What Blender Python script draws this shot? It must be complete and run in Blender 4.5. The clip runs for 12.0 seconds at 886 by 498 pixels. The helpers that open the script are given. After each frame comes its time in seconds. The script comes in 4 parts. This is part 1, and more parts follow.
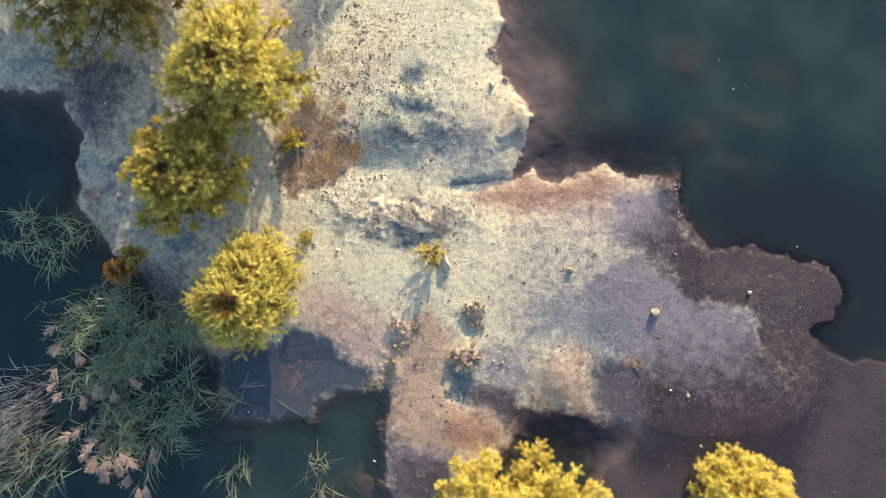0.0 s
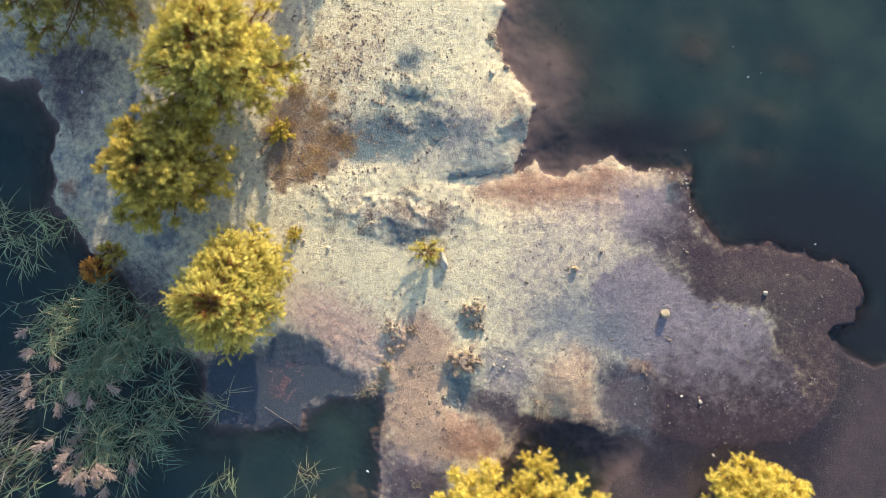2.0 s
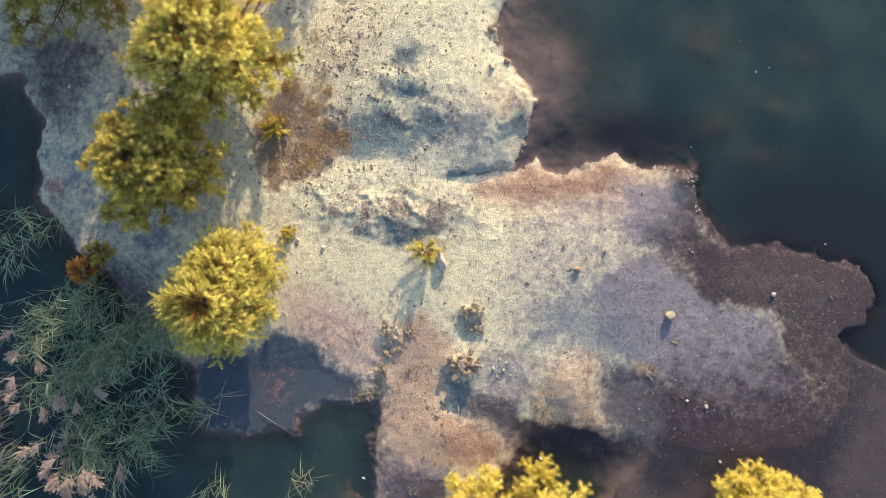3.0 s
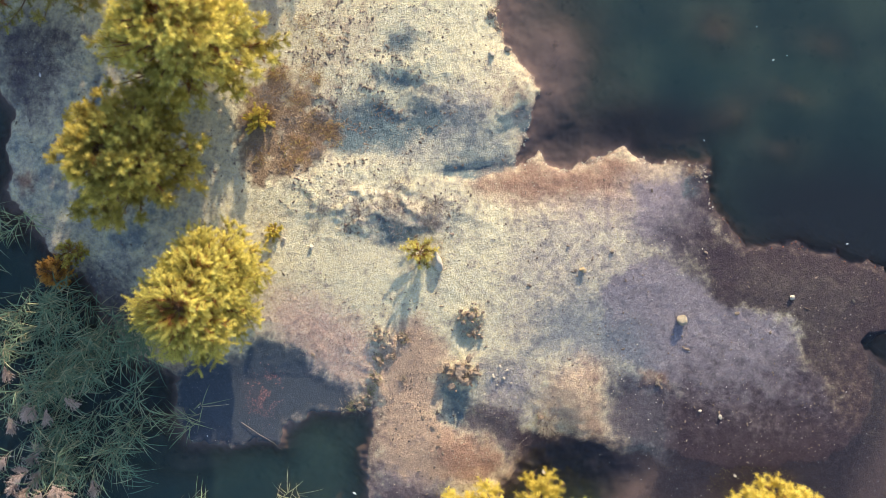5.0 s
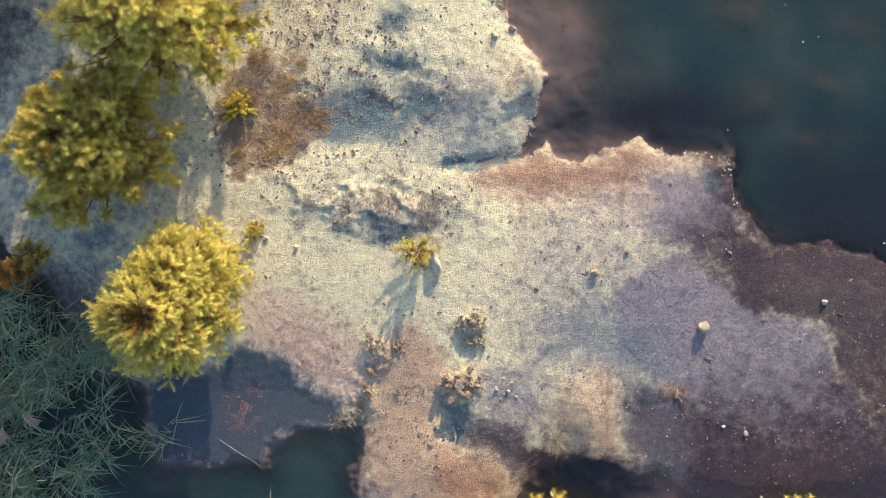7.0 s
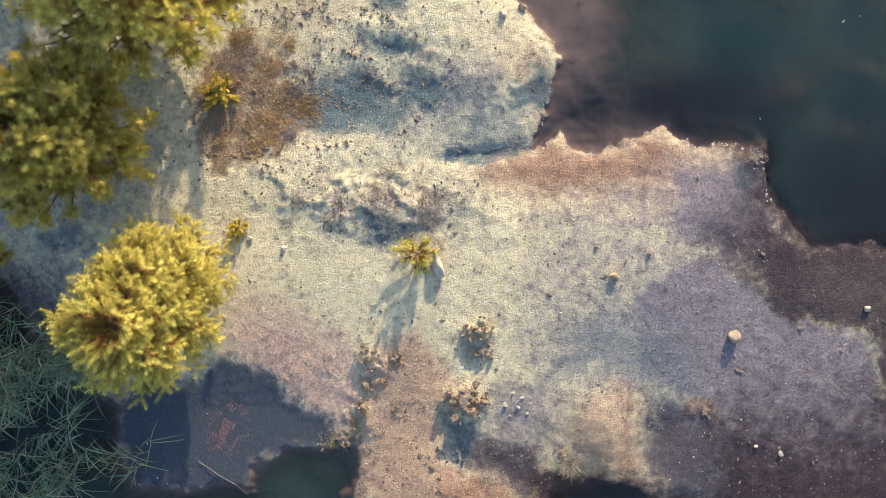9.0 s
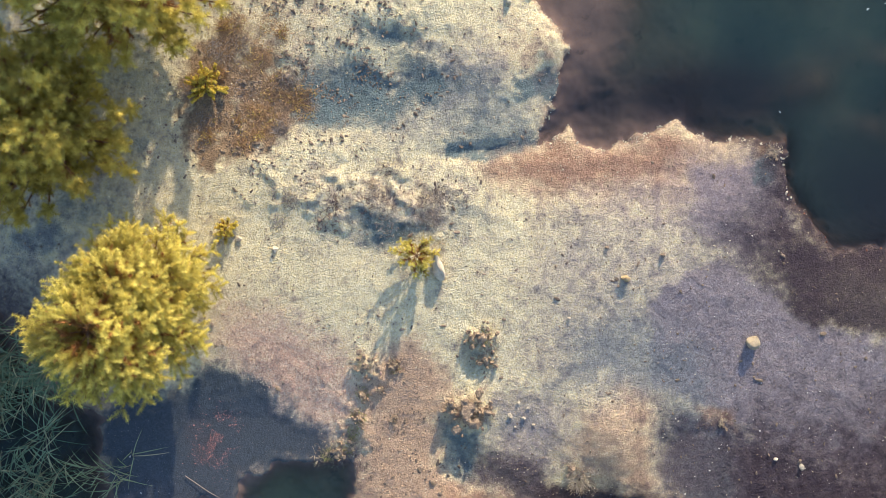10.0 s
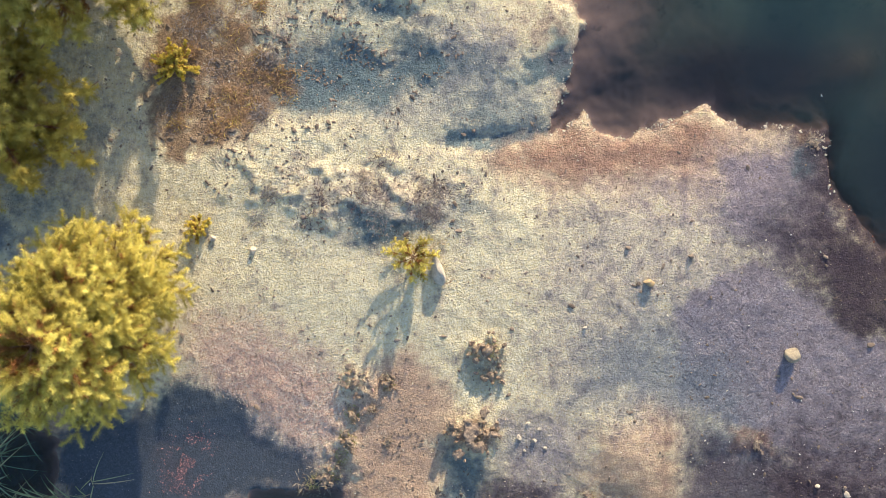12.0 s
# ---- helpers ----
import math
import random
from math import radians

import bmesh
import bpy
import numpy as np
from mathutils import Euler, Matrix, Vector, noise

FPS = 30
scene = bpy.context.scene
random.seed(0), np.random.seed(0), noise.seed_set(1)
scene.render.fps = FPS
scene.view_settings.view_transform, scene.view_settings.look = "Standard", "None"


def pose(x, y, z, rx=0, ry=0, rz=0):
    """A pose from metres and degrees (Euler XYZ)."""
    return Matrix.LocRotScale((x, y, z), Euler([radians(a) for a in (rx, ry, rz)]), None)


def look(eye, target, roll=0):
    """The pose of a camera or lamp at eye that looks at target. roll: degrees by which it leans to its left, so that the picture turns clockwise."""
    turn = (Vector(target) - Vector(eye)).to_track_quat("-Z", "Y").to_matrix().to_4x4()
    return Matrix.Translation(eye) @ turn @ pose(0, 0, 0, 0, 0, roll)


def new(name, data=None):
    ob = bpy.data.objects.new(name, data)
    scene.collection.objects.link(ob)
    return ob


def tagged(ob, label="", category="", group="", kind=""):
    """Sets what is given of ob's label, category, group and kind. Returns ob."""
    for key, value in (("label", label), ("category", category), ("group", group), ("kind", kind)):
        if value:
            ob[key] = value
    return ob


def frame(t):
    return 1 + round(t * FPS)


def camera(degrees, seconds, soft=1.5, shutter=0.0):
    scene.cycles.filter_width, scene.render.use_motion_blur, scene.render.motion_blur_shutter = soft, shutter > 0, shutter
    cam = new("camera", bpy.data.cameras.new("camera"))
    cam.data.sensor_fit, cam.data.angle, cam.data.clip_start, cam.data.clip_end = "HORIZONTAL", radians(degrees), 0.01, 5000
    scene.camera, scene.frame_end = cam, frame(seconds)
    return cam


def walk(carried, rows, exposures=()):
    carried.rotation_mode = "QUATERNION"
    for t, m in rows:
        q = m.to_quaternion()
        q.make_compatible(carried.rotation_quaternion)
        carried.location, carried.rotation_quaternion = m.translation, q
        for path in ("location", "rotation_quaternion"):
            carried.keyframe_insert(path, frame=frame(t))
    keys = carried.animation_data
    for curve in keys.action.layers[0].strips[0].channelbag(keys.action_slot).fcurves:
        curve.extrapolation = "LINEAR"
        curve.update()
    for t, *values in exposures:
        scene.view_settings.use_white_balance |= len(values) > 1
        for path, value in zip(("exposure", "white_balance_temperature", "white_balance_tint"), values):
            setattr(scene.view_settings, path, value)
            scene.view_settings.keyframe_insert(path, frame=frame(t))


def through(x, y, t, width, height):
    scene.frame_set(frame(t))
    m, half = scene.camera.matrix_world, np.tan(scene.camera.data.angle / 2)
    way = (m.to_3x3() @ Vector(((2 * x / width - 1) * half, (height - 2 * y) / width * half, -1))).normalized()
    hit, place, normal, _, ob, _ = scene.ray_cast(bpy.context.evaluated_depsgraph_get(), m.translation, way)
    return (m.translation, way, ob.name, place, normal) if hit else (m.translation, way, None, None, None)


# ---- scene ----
# Camera: looking straight down, sinking slowly over a lake bank.
cam = camera(59.1, 12.0, soft=0.7)
PATH = [
    (0.0, 0.000, 0.000, 22.000, 0.015, -0.355, -0.020),
    (0.5, 0.014, -0.024, 21.692, 0.015, -0.356, -0.030),
    (1.0, 0.031, -0.046, 21.368, 0.018, -0.360, -0.035),
    (1.5, 0.050, -0.060, 21.062, 0.026, -0.365, -0.027),
    (2.0, 0.074, -0.073, 20.761, 0.037, -0.373, -0.009),
    (2.5, 0.094, -0.078, 20.460, 0.050, -0.384, 0.018),
    (3.0, 0.113, -0.085, 20.138, 0.060, -0.392, 0.038),
    (5.0, 0.197, -0.095, 18.872, 0.083, -0.425, 0.058),
    (5.5, 0.209, -0.101, 18.465, 0.097, -0.450, 0.055),
    (6.0, 0.214, -0.109, 18.030, 0.115, -0.485, 0.045),
    (6.5, 0.211, -0.113, 17.610, 0.138, -0.528, 0.042),
    (7.0, 0.202, -0.115, 17.185, 0.163, -0.575, 0.031),
    (9.0, 0.142, -0.095, 15.548, 0.205, -0.642, -0.002),
    (9.5, 0.120, -0.087, 15.115, 0.230, -0.690, -0.020),
    (10.0, 0.108, -0.083, 14.665, 0.256, -0.735, -0.019),
    (10.5, 0.102, -0.082, 14.222, 0.283, -0.776, -0.014),
    (11.0, 0.095, -0.084, 13.780, 0.307, -0.813, -0.022),
    (11.5, 0.094, -0.084, 13.380, 0.326, -0.845, -0.033),
    (12.0, 0.100, -0.082, 13.020, 0.337, -0.864, -0.041),
]
walk(cam, [(t, pose(x, y, z, rx, ry, rz)) for t, x, y, z, rx, ry, rz in PATH], [(0.0, 1.08, 5850, 14.0), (12.0, 1.00, 5900, 14.0)])

# ---- light: low warm sun from the north-north-east, clear sky ----
SUN_ELEVATION = radians(17)
SUN_TOWARDS = Vector((0.32, 0.95, 0)).normalized()
world = bpy.data.worlds.new("sky")
scene.world = world
world.use_nodes = True
wn = world.node_tree.nodes
sky = wn.new("ShaderNodeTexSky")
sky.sky_type, sky.sun_disc = "NISHITA", False
sky.sun_elevation = SUN_ELEVATION
sky.ozone_density = 0.8
sky.sun_rotation = math.atan2(SUN_TOWARDS.x, SUN_TOWARDS.y)
world.node_tree.links.new(sky.outputs[0], wn["Background"].inputs[0])
wn["Background"].inputs[1].default_value = 0.15
sun = new("sun", bpy.data.lights.new("sun", "SUN"))
sun.data.energy, sun.data.angle, sun.data.color = 3.7, radians(0.6), (1.0, 0.79, 0.50)
toward = SUN_TOWARDS * math.cos(SUN_ELEVATION) + Vector((0, 0, math.sin(SUN_ELEVATION)))
sun.matrix_world = look(toward * 60, (0, 0, 0))


# ---- materials ----
def nodes_of(name):
    m = bpy.data.materials.new(name)
    m.use_nodes = True
    return m, m.node_tree, m.node_tree.nodes["Principled BSDF"]


def node(tree, kind, reads=None, **inputs):
    n = tree.nodes.new(kind)
    if reads:
        n.attribute_name = reads
    for key, value in inputs.items():
        n.inputs[key.replace("_", " ")].default_value = value
    return n


def math_node(tree, op, a, b=None, clamp=False):
    n = tree.nodes.new("ShaderNodeMath")
    n.operation, n.use_clamp = op, clamp
    for socket, value in zip(n.inputs, (a, b)):
        if value is None:
            continue
        if isinstance(value, (int, float)):
            socket.default_value = value
        else:
            tree.links.new(value, socket)
    return n.outputs[0]


def blend(tree, fac, a, b, kind="MIX"):
    n = tree.nodes.new("ShaderNodeMix")
    n.data_type, n.blend_type = "RGBA", kind
    for socket, value in ((n.inputs[0], fac), (n.inputs[6], a), (n.inputs[7], b)):
        if isinstance(value, (int, float)):
            socket.default_value = value
        elif isinstance(value, tuple):
            socket.default_value = (*value, 1) if len(value) == 3 else value
        else:
            tree.links.new(value, socket)
    return n.outputs[2]


def ramp(tree, fac, low, high):
    n = tree.nodes.new("ShaderNodeMapRange")
    n.interpolation_type = "SMOOTHSTEP"
    n.inputs[1].default_value, n.inputs[2].default_value = low, high
    tree.links.new(fac, n.inputs[0])
    return n.outputs[0]


def noise_tex(tree, scale, detail=4.0, rough=0.55, source="Object"):
    c = tree.nodes.new("ShaderNodeTexCoord")
    n = node(tree, "ShaderNodeTexNoise", None, Scale=scale, Detail=detail, Roughness=rough)
    tree.links.new(c.outputs[source], n.inputs[0])
    return n.outputs[0]


def ground_material():
    m, t, p = nodes_of("bank_soil")
    link = t.links.new

    def attr(name):
        return node(t, "ShaderNodeAttribute", name).outputs[2]
    depth, sheen, pink = attr("depth"), attr("sheen"), attr("pink")
    fine, mid, wide = noise_tex(t, 42, 6, 0.7), noise_tex(t, 7, 5, 0.6), noise_tex(t, 1.3, 5, 0.6)
    broken = noise_tex(t, 3.1, 6, 0.65)
    stir = math_node(t, "MULTIPLY", math_node(t, "SUBTRACT", blend(t, 0.30, blend(t, 0.65, mid, fine), broken), 0.5), 2.2)

    def zone(base, strength, tone, low, high, share):
        f = ramp(t, math_node(t, "ADD", strength, stir), low, high)
        return blend(t, math_node(t, "MULTIPLY", f, share), base, tone)
    # dry sand, bleached and trodden
    col = blend(t, ramp(t, mid, 0.35, 0.7), (0.775, 0.70, 0.445), (0.67, 0.60, 0.395))
    col = blend(t, math_node(t, "MULTIPLY", ramp(t, wide, 0.5, 0.72), 0.28), col, (0.55, 0.49, 0.365))
    col = blend(t, math_node(t, "MULTIPLY", ramp(t, broken, 0.56, 0.70), 0.18), col, (0.50, 0.43, 0.36))
    # stains that lie over one another, some with shade painted in
    col = zone(col, attr("tan"), (0.50, 0.345, 0.23), 0.0, 0.95, 0.95)
    col = zone(col, pink, (0.66, 0.47, 0.355), 0.0, 0.95, 0.9)
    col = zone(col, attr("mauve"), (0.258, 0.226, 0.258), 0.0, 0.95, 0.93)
    # ash also carries the tree shade painted on the west bank
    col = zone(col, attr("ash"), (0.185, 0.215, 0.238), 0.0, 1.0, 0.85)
    # blue-grey of damp sand, also the tone for painted hollow shadows
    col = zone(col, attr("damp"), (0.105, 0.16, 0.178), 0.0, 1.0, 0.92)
    col = zone(col, attr("rust"), (0.31, 0.18, 0.125), 0.0, 1.0, 0.85)
    col = zone(col, attr("litter"), (0.25, 0.155, 0.09), 0.2, 0.8, 0.85)
    col = zone(col, attr("wet"), (0.100, 0.084, 0.098), 0.0, 0.95, 0.92)
    col = zone(col, attr("soaked"), (0.055, 0.041, 0.052), 0.0, 0.9, 0.95)
    col = zone(col, sheen, (0.046, 0.057, 0.072), 0.0, 0.9, 0.92)
    # silt under the water
    silt = blend(t, ramp(t, wide, 0.3, 0.7), (0.29, 0.178, 0.145), (0.20, 0.125, 0.107))
    silt = blend(t, math_node(t, "MULTIPLY", ramp(t, broken, 0.58, 0.68), 0.6), silt, (0.10, 0.065, 0.06))
    silt = blend(t, attr("peat"), silt, (0.054, 0.042, 0.053))
    col = blend(t, ramp(t, depth, 0.003, 0.03), col, silt)
    # grains and little stones
    dry = math_node(t, "SUBTRACT", 0.62, math_node(t, "MULTIPLY", ramp(t, depth, 0.0, 0.08), 0.5))
    col = blend(t, dry, col, blend(t, ramp(t, fine, 0.34, 0.66), (0.24, 0.24, 0.24), (0.76, 0.76, 0.76)), "OVERLAY")
    tc = t.nodes.new("ShaderNodeTexCoord")
    grains = []
    for scale, share in ((19.0, 0.16), (37.0, 0.24)):
        v = node(t, "ShaderNodeTexVoronoi", None, Scale=scale, Randomness=1.0)
        warped = t.nodes.new("ShaderNodeVectorMath")
        warped.operation = "MULTIPLY_ADD"
        wobble = node(t, "ShaderNodeTexNoise", None, Scale=scale * 0.8, Detail=2.0)
        link(tc.outputs["Object"], wobble.inputs[0])
        link(wobble.outputs["Color"], warped.inputs[0])
        warped.inputs[1].default_value = (0.9 / scale,) * 3
        link(tc.outputs["Object"], warped.inputs[2])
        link(warped.outputs[0], v.inputs[0])
        grains.append(math_node(t, "SUBTRACT", 1.0, ramp(t, v.outputs["Distance"], 0.05, 0.62)))
        pick = node(t, "ShaderNodeSeparateColor")
        link(v.outputs["Color"], pick.inputs[0])
        col = blend(t, math_node(t, "MULTIPLY", dry, share * 1.6), col, blend(t, pick.outputs[1], (0.25, 0.25, 0.25), (0.75, 0.75, 0.75)), "OVERLAY")
    for scale, limit, tone in ((16.0, 0.10, (0.62, 0.58, 0.5)), (13.0, 0.08, (0.16, 0.13, 0.11)), (23.0, 0.14, (0.22, 0.17, 0.14)), (29.0, 0.13, (0.5, 0.46, 0.4))):
        v = node(t, "ShaderNodeTexVoronoi", None, Scale=scale, Randomness=1.0)
        link(tc.outputs["Object"], v.inputs[0])
        spot = math_node(t, "LESS_THAN", v.outputs["Distance"], limit)
        pick = node(t, "ShaderNodeSeparateColor")
        link(v.outputs["Color"], pick.inputs[0])
        few = math_node(t, "GREATER_THAN", pick.outputs[0], 0.78)
        col = blend(t, math_node(t, "MULTIPLY", spot, math_node(t, "MULTIPLY", few, math_node(t, "SUBTRACT", dry, 0.05))), col, tone)
    link(col, p.inputs["Base Color"])
    link(math_node(t, "SUBTRACT", 0.95, math_node(t, "MULTIPLY", sheen, 0.35)), p.inputs["Roughness"])
    link(math_node(t, "ADD", 0.12, math_node(t, "MULTIPLY", sheen, 0.15)), p.inputs["Specular IOR Level"])
    # relief: soft lumps, wrinkled crust, grit and grain
    firm = math_node(t, "SUBTRACT", 1.0, math_node(t, "MAXIMUM", math_node(t, "MULTIPLY", ramp(t, depth, 0.0, 0.05), 0.97), math_node(t, "MULTIPLY", ramp(t, sheen, 0.1, 0.7), 0.75)))
    crease = math_node(t, "ABSOLUTE", math_node(t, "SUBTRACT", noise_tex(t, 15, 2, 0.5), 0.5))
    casts = math_node(t, "MULTIPLY", math_node(t, "SUBTRACT", 1.0, ramp(t, crease, 0.0, 0.075)), ramp(t, noise_tex(t, 9, 2, 0.5), 0.42, 0.58))
    crust = math_node(t, "MULTIPLY", firm, math_node(t, "ADD", 0.30, math_node(t, "MULTIPLY", math_node(t, "MAXIMUM", pink, attr("mauve")), 0.6)))
    clear = math_node(t, "MULTIPLY", firm, ramp(t, wide, 0.15, 0.6))
    normal = None
    for height, distance, strength in ((mid, 0.03, firm), (casts, 0.020, crust), (grains[0], 0.010, clear), (grains[1], 0.011, firm), (fine, 0.022, firm)):
        bump = node(t, "ShaderNodeBump", None, Distance=distance)
        link(height, bump.inputs["Height"])
        link(strength, bump.inputs["Strength"])
        if normal:
            link(normal, bump.inputs["Normal"])
        normal = bump.outputs[0]
    link(normal, p.inputs["Normal"])
    return m


def water_material():
    m, t, p = nodes_of("lake_water")
    t.nodes.remove(p)
    link = t.links.new
    depth = node(t, "ShaderNodeAttribute", "depth").outputs[2]
    swirl = noise_tex(t, 0.45, 4, 0.6)
    murk = math_node(t, "SUBTRACT", 1.0, math_node(t, "POWER", 2.718, math_node(t, "MULTIPLY", depth, -2.0)))
    murk = math_node(t, "MULTIPLY", murk, 0.95)
    tint = blend(t, ramp(t, swirl, 0.35, 0.7), (0.019, 0.040, 0.041), (0.040, 0.066, 0.055))
    tint = blend(t, ramp(t, depth, 0.9, 2.0), tint, (0.011, 0.026, 0.031))
    tint = blend(t, node(t, "ShaderNodeAttribute", "peat").outputs[2], tint, (0.017, 0.022, 0.027))
    body = node(t, "ShaderNodeBsdfDiffuse")
    link(tint, body.inputs[0])
    clear = node(t, "ShaderNodeBsdfTransparent", None, Color=(0.88, 0.93, 0.93, 1))
    mix = node(t, "ShaderNodeMixShader")
    link(murk, mix.inputs[0]), link(clear.outputs[0], mix.inputs[1]), link(body.outputs[0], mix.inputs[2])
    gloss = node(t, "ShaderNodeBsdfGlossy", None, Roughness=0.04)
    facing = node(t, "ShaderNodeLayerWeight", None, Blend=0.5).outputs[1]
    fres = math_node(t, "ADD", 0.022, math_node(t, "MULTIPLY", math_node(t, "POWER", facing, 5.0), 0.85))
    ripple = node(t, "ShaderNodeBump", None, Strength=0.15, Distance=0.02)
    link(noise_tex(t, 5, 3), ripple.inputs["Height"])
    link(ripple.outputs[0], gloss.inputs["Normal"])
    top = node(t, "ShaderNodeMixShader")
    link(fres, top.inputs[0]), link(mix.outputs[0], top.inputs[1]), link(gloss.outputs[0], top.inputs[2])
    link(top.outputs[0], t.nodes["Material Output"].inputs[0])
    return m


def leaf_material(name, young, old, dead=(0.22, 0.10, 0.03), dead_share=0.06, through=0.28, toned=False):
    m, t, p = nodes_of(name)
    link = t.links.new
    geo = node(t, "ShaderNodeNewGeometry")
    rnd = geo.outputs["Random Per Island"]
    patch = noise_tex(t, 1.7, 3)
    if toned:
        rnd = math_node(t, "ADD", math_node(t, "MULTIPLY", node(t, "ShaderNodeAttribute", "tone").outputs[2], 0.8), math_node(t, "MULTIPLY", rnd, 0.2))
    # tone leads to the dark colour: older needles and painted crown shade
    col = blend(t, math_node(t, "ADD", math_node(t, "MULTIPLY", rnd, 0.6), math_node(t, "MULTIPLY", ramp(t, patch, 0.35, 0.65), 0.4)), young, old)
    gone = math_node(t, "GREATER_THAN", math_node(t, "ADD", rnd, math_node(t, "MULTIPLY", math_node(t, "SUBTRACT", patch, 0.5), 0.5)), 1 - dead_share)
    col = blend(t, gone, col, dead)
    link(col, p.inputs["Base Color"])
    p.inputs["Roughness"].default_value = 0.7
    p.inputs["Specular IOR Level"].default_value = 0.15
    tr = node(t, "ShaderNodeBsdfTranslucent")
    link(col, tr.inputs[0])
    mix = node(t, "ShaderNodeMixShader", None, Fac=through)
    link(p.outputs[0], mix.inputs[1]), link(tr.outputs[0], mix.inputs[2])
    link(mix.outputs[0], t.nodes["Material Output"].inputs[0])
    return m


def plain_material(name, a, b, scale=6.0, rough=0.85, bump=0.02, random_share=0.0):
    m, t, p = nodes_of(name)
    link = t.links.new
    n1, n2 = noise_tex(t, scale, 5, 0.65), noise_tex(t, scale * 7, 3, 0.6)
    f = blend(t, 0.35, n1, n2)
    col = blend(t, ramp(t, f, 0.35, 0.65), a, b)
    if random_share:
        geo = node(t, "ShaderNodeNewGeometry")
        shade = blend(t, geo.outputs["Random Per Island"], (0.3, 0.3, 0.3), (0.7, 0.7, 0.7))
        col = blend(t, random_share, col, shade, "OVERLAY")
    link(col, p.inputs["Base Color"])
    p.inputs["Roughness"].default_value = rough
    p.inputs["Specular IOR Level"].default_value = 0.2
    bp = node(t, "ShaderNodeBump", None, Strength=0.8, Distance=bump)
    link(f, bp.inputs["Height"])
    link(bp.outputs[0], p.inputs["Normal"])
    return m


SOIL = ground_material()
WATER = water_material()
# old tones set extra dark, putting inner-crown shade into the needle colour
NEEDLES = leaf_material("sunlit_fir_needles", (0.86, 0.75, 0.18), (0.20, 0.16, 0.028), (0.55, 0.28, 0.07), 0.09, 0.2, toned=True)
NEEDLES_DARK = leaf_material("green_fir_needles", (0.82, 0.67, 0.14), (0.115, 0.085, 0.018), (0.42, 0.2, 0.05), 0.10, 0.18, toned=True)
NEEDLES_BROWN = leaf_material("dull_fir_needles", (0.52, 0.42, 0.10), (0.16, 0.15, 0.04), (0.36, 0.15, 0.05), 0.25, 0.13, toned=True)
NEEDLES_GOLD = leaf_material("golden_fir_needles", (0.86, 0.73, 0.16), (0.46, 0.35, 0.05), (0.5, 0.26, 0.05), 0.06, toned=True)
NEEDLES_DRY = leaf_material("dry_brown_needles", (0.48, 0.24, 0.08), (0.26, 0.12, 0.045), (0.2, 0.1, 0.04), 0.1)
NEEDLES_ORANGE = leaf_material("withered_orange_needles", (0.74, 0.40, 0.08), (0.38, 0.20, 0.05), (0.2, 0.1, 0.03), 0.1)
REED_LEAF = leaf_material("reed_leaf_green", (0.27, 0.36, 0.21), (0.07, 0.12, 0.08), (0.46, 0.43, 0.24), 0.16)
REED_OLIVE = leaf_material("reed_leaf_olive", (0.46, 0.50, 0.26), (0.24, 0.30, 0.15), (0.45, 0.40, 0.24), 0.1)
REED_DRY = leaf_material("reed_leaf_dry", (0.42, 0.36, 0.22), (0.22, 0.22, 0.12), (0.4, 0.3, 0.2), 0.1)
REED_BLEACHED = leaf_material("reed_stalk_bleached", (0.66, 0.60, 0.54), (0.42, 0.37, 0.32), (0.4, 0.3, 0.2), 0.1)
PLUME = leaf_material("reed_plume_beige", (0.62, 0.49, 0.41), (0.38, 0.29, 0.24), (0.4, 0.28, 0.2), 0.1)
BRUSH_GREY = leaf_material("dry_brush_grey", (0.40, 0.35, 0.31), (0.18, 0.155, 0.145), (0.42, 0.34, 0.22), 0.1)
BRUSH_DARK = leaf_material("dry_weed_purple", (0.21, 0.16, 0.155), (0.085, 0.065, 0.07), (0.3, 0.22, 0.15), 0.1)
BRUSH = leaf_material("dry_brush_brown", (0.52, 0.345, 0.19), (0.19, 0.115, 0.065), (0.60, 0.45, 0.12), 0.18)
STRAW_PALE = leaf_material("bleached_straw", (0.70, 0.60, 0.44), (0.48, 0.38, 0.27), (0.35, 0.25, 0.18), 0.1)
MOSS = leaf_material("yellow_green_moss", (0.50, 0.46, 0.16), (0.26, 0.25, 0.09), (0.4, 0.3, 0.15), 0.1)
STRAW = leaf_material("straw_grass", (0.54, 0.45, 0.30), (0.36, 0.28, 0.18), (0.25, 0.17, 0.12), 0.15)
BARK = plain_material("fir_bark", (0.36, 0.22, 0.13), (0.20, 0.12, 0.07), 14, 0.9)
TWIG = plain_material("bleached_twig", (0.42, 0.35, 0.27), (0.25, 0.2, 0.15), 18, 0.85)
STONE_PALE = plain_material("pale_limestone", (0.60, 0.53, 0.40), (0.38, 0.33, 0.26), 9, 0.85)
STONE_CREAM = plain_material("cream_stone", (0.45, 0.38, 0.26), (0.31, 0.26, 0.18), 12, 0.9, 0.03)
STONE_OCHRE = plain_material("ochre_stone", (0.50, 0.38, 0.20), (0.38, 0.27, 0.15), 8, 0.85)
CLOD = plain_material("dry_soil_clod", (0.42, 0.325, 0.225), (0.17, 0.125, 0.095), 11, 0.95, 0.05)
PEBBLE = plain_material("mixed_pebbles", (0.66, 0.59, 0.43), (0.46, 0.39, 0.28), 3, 0.8, 0.01, 0.9)
CRUMB = plain_material("dark_soil_crumbs", (0.30, 0.235, 0.17), (0.13, 0.10, 0.08), 5, 0.95, 0.01, 0.6)
WRACK = plain_material("red_shore_weed", (0.30, 0.13, 0.08), (0.17, 0.07, 0.05), 8, 0.9, 0.01, 0.7)
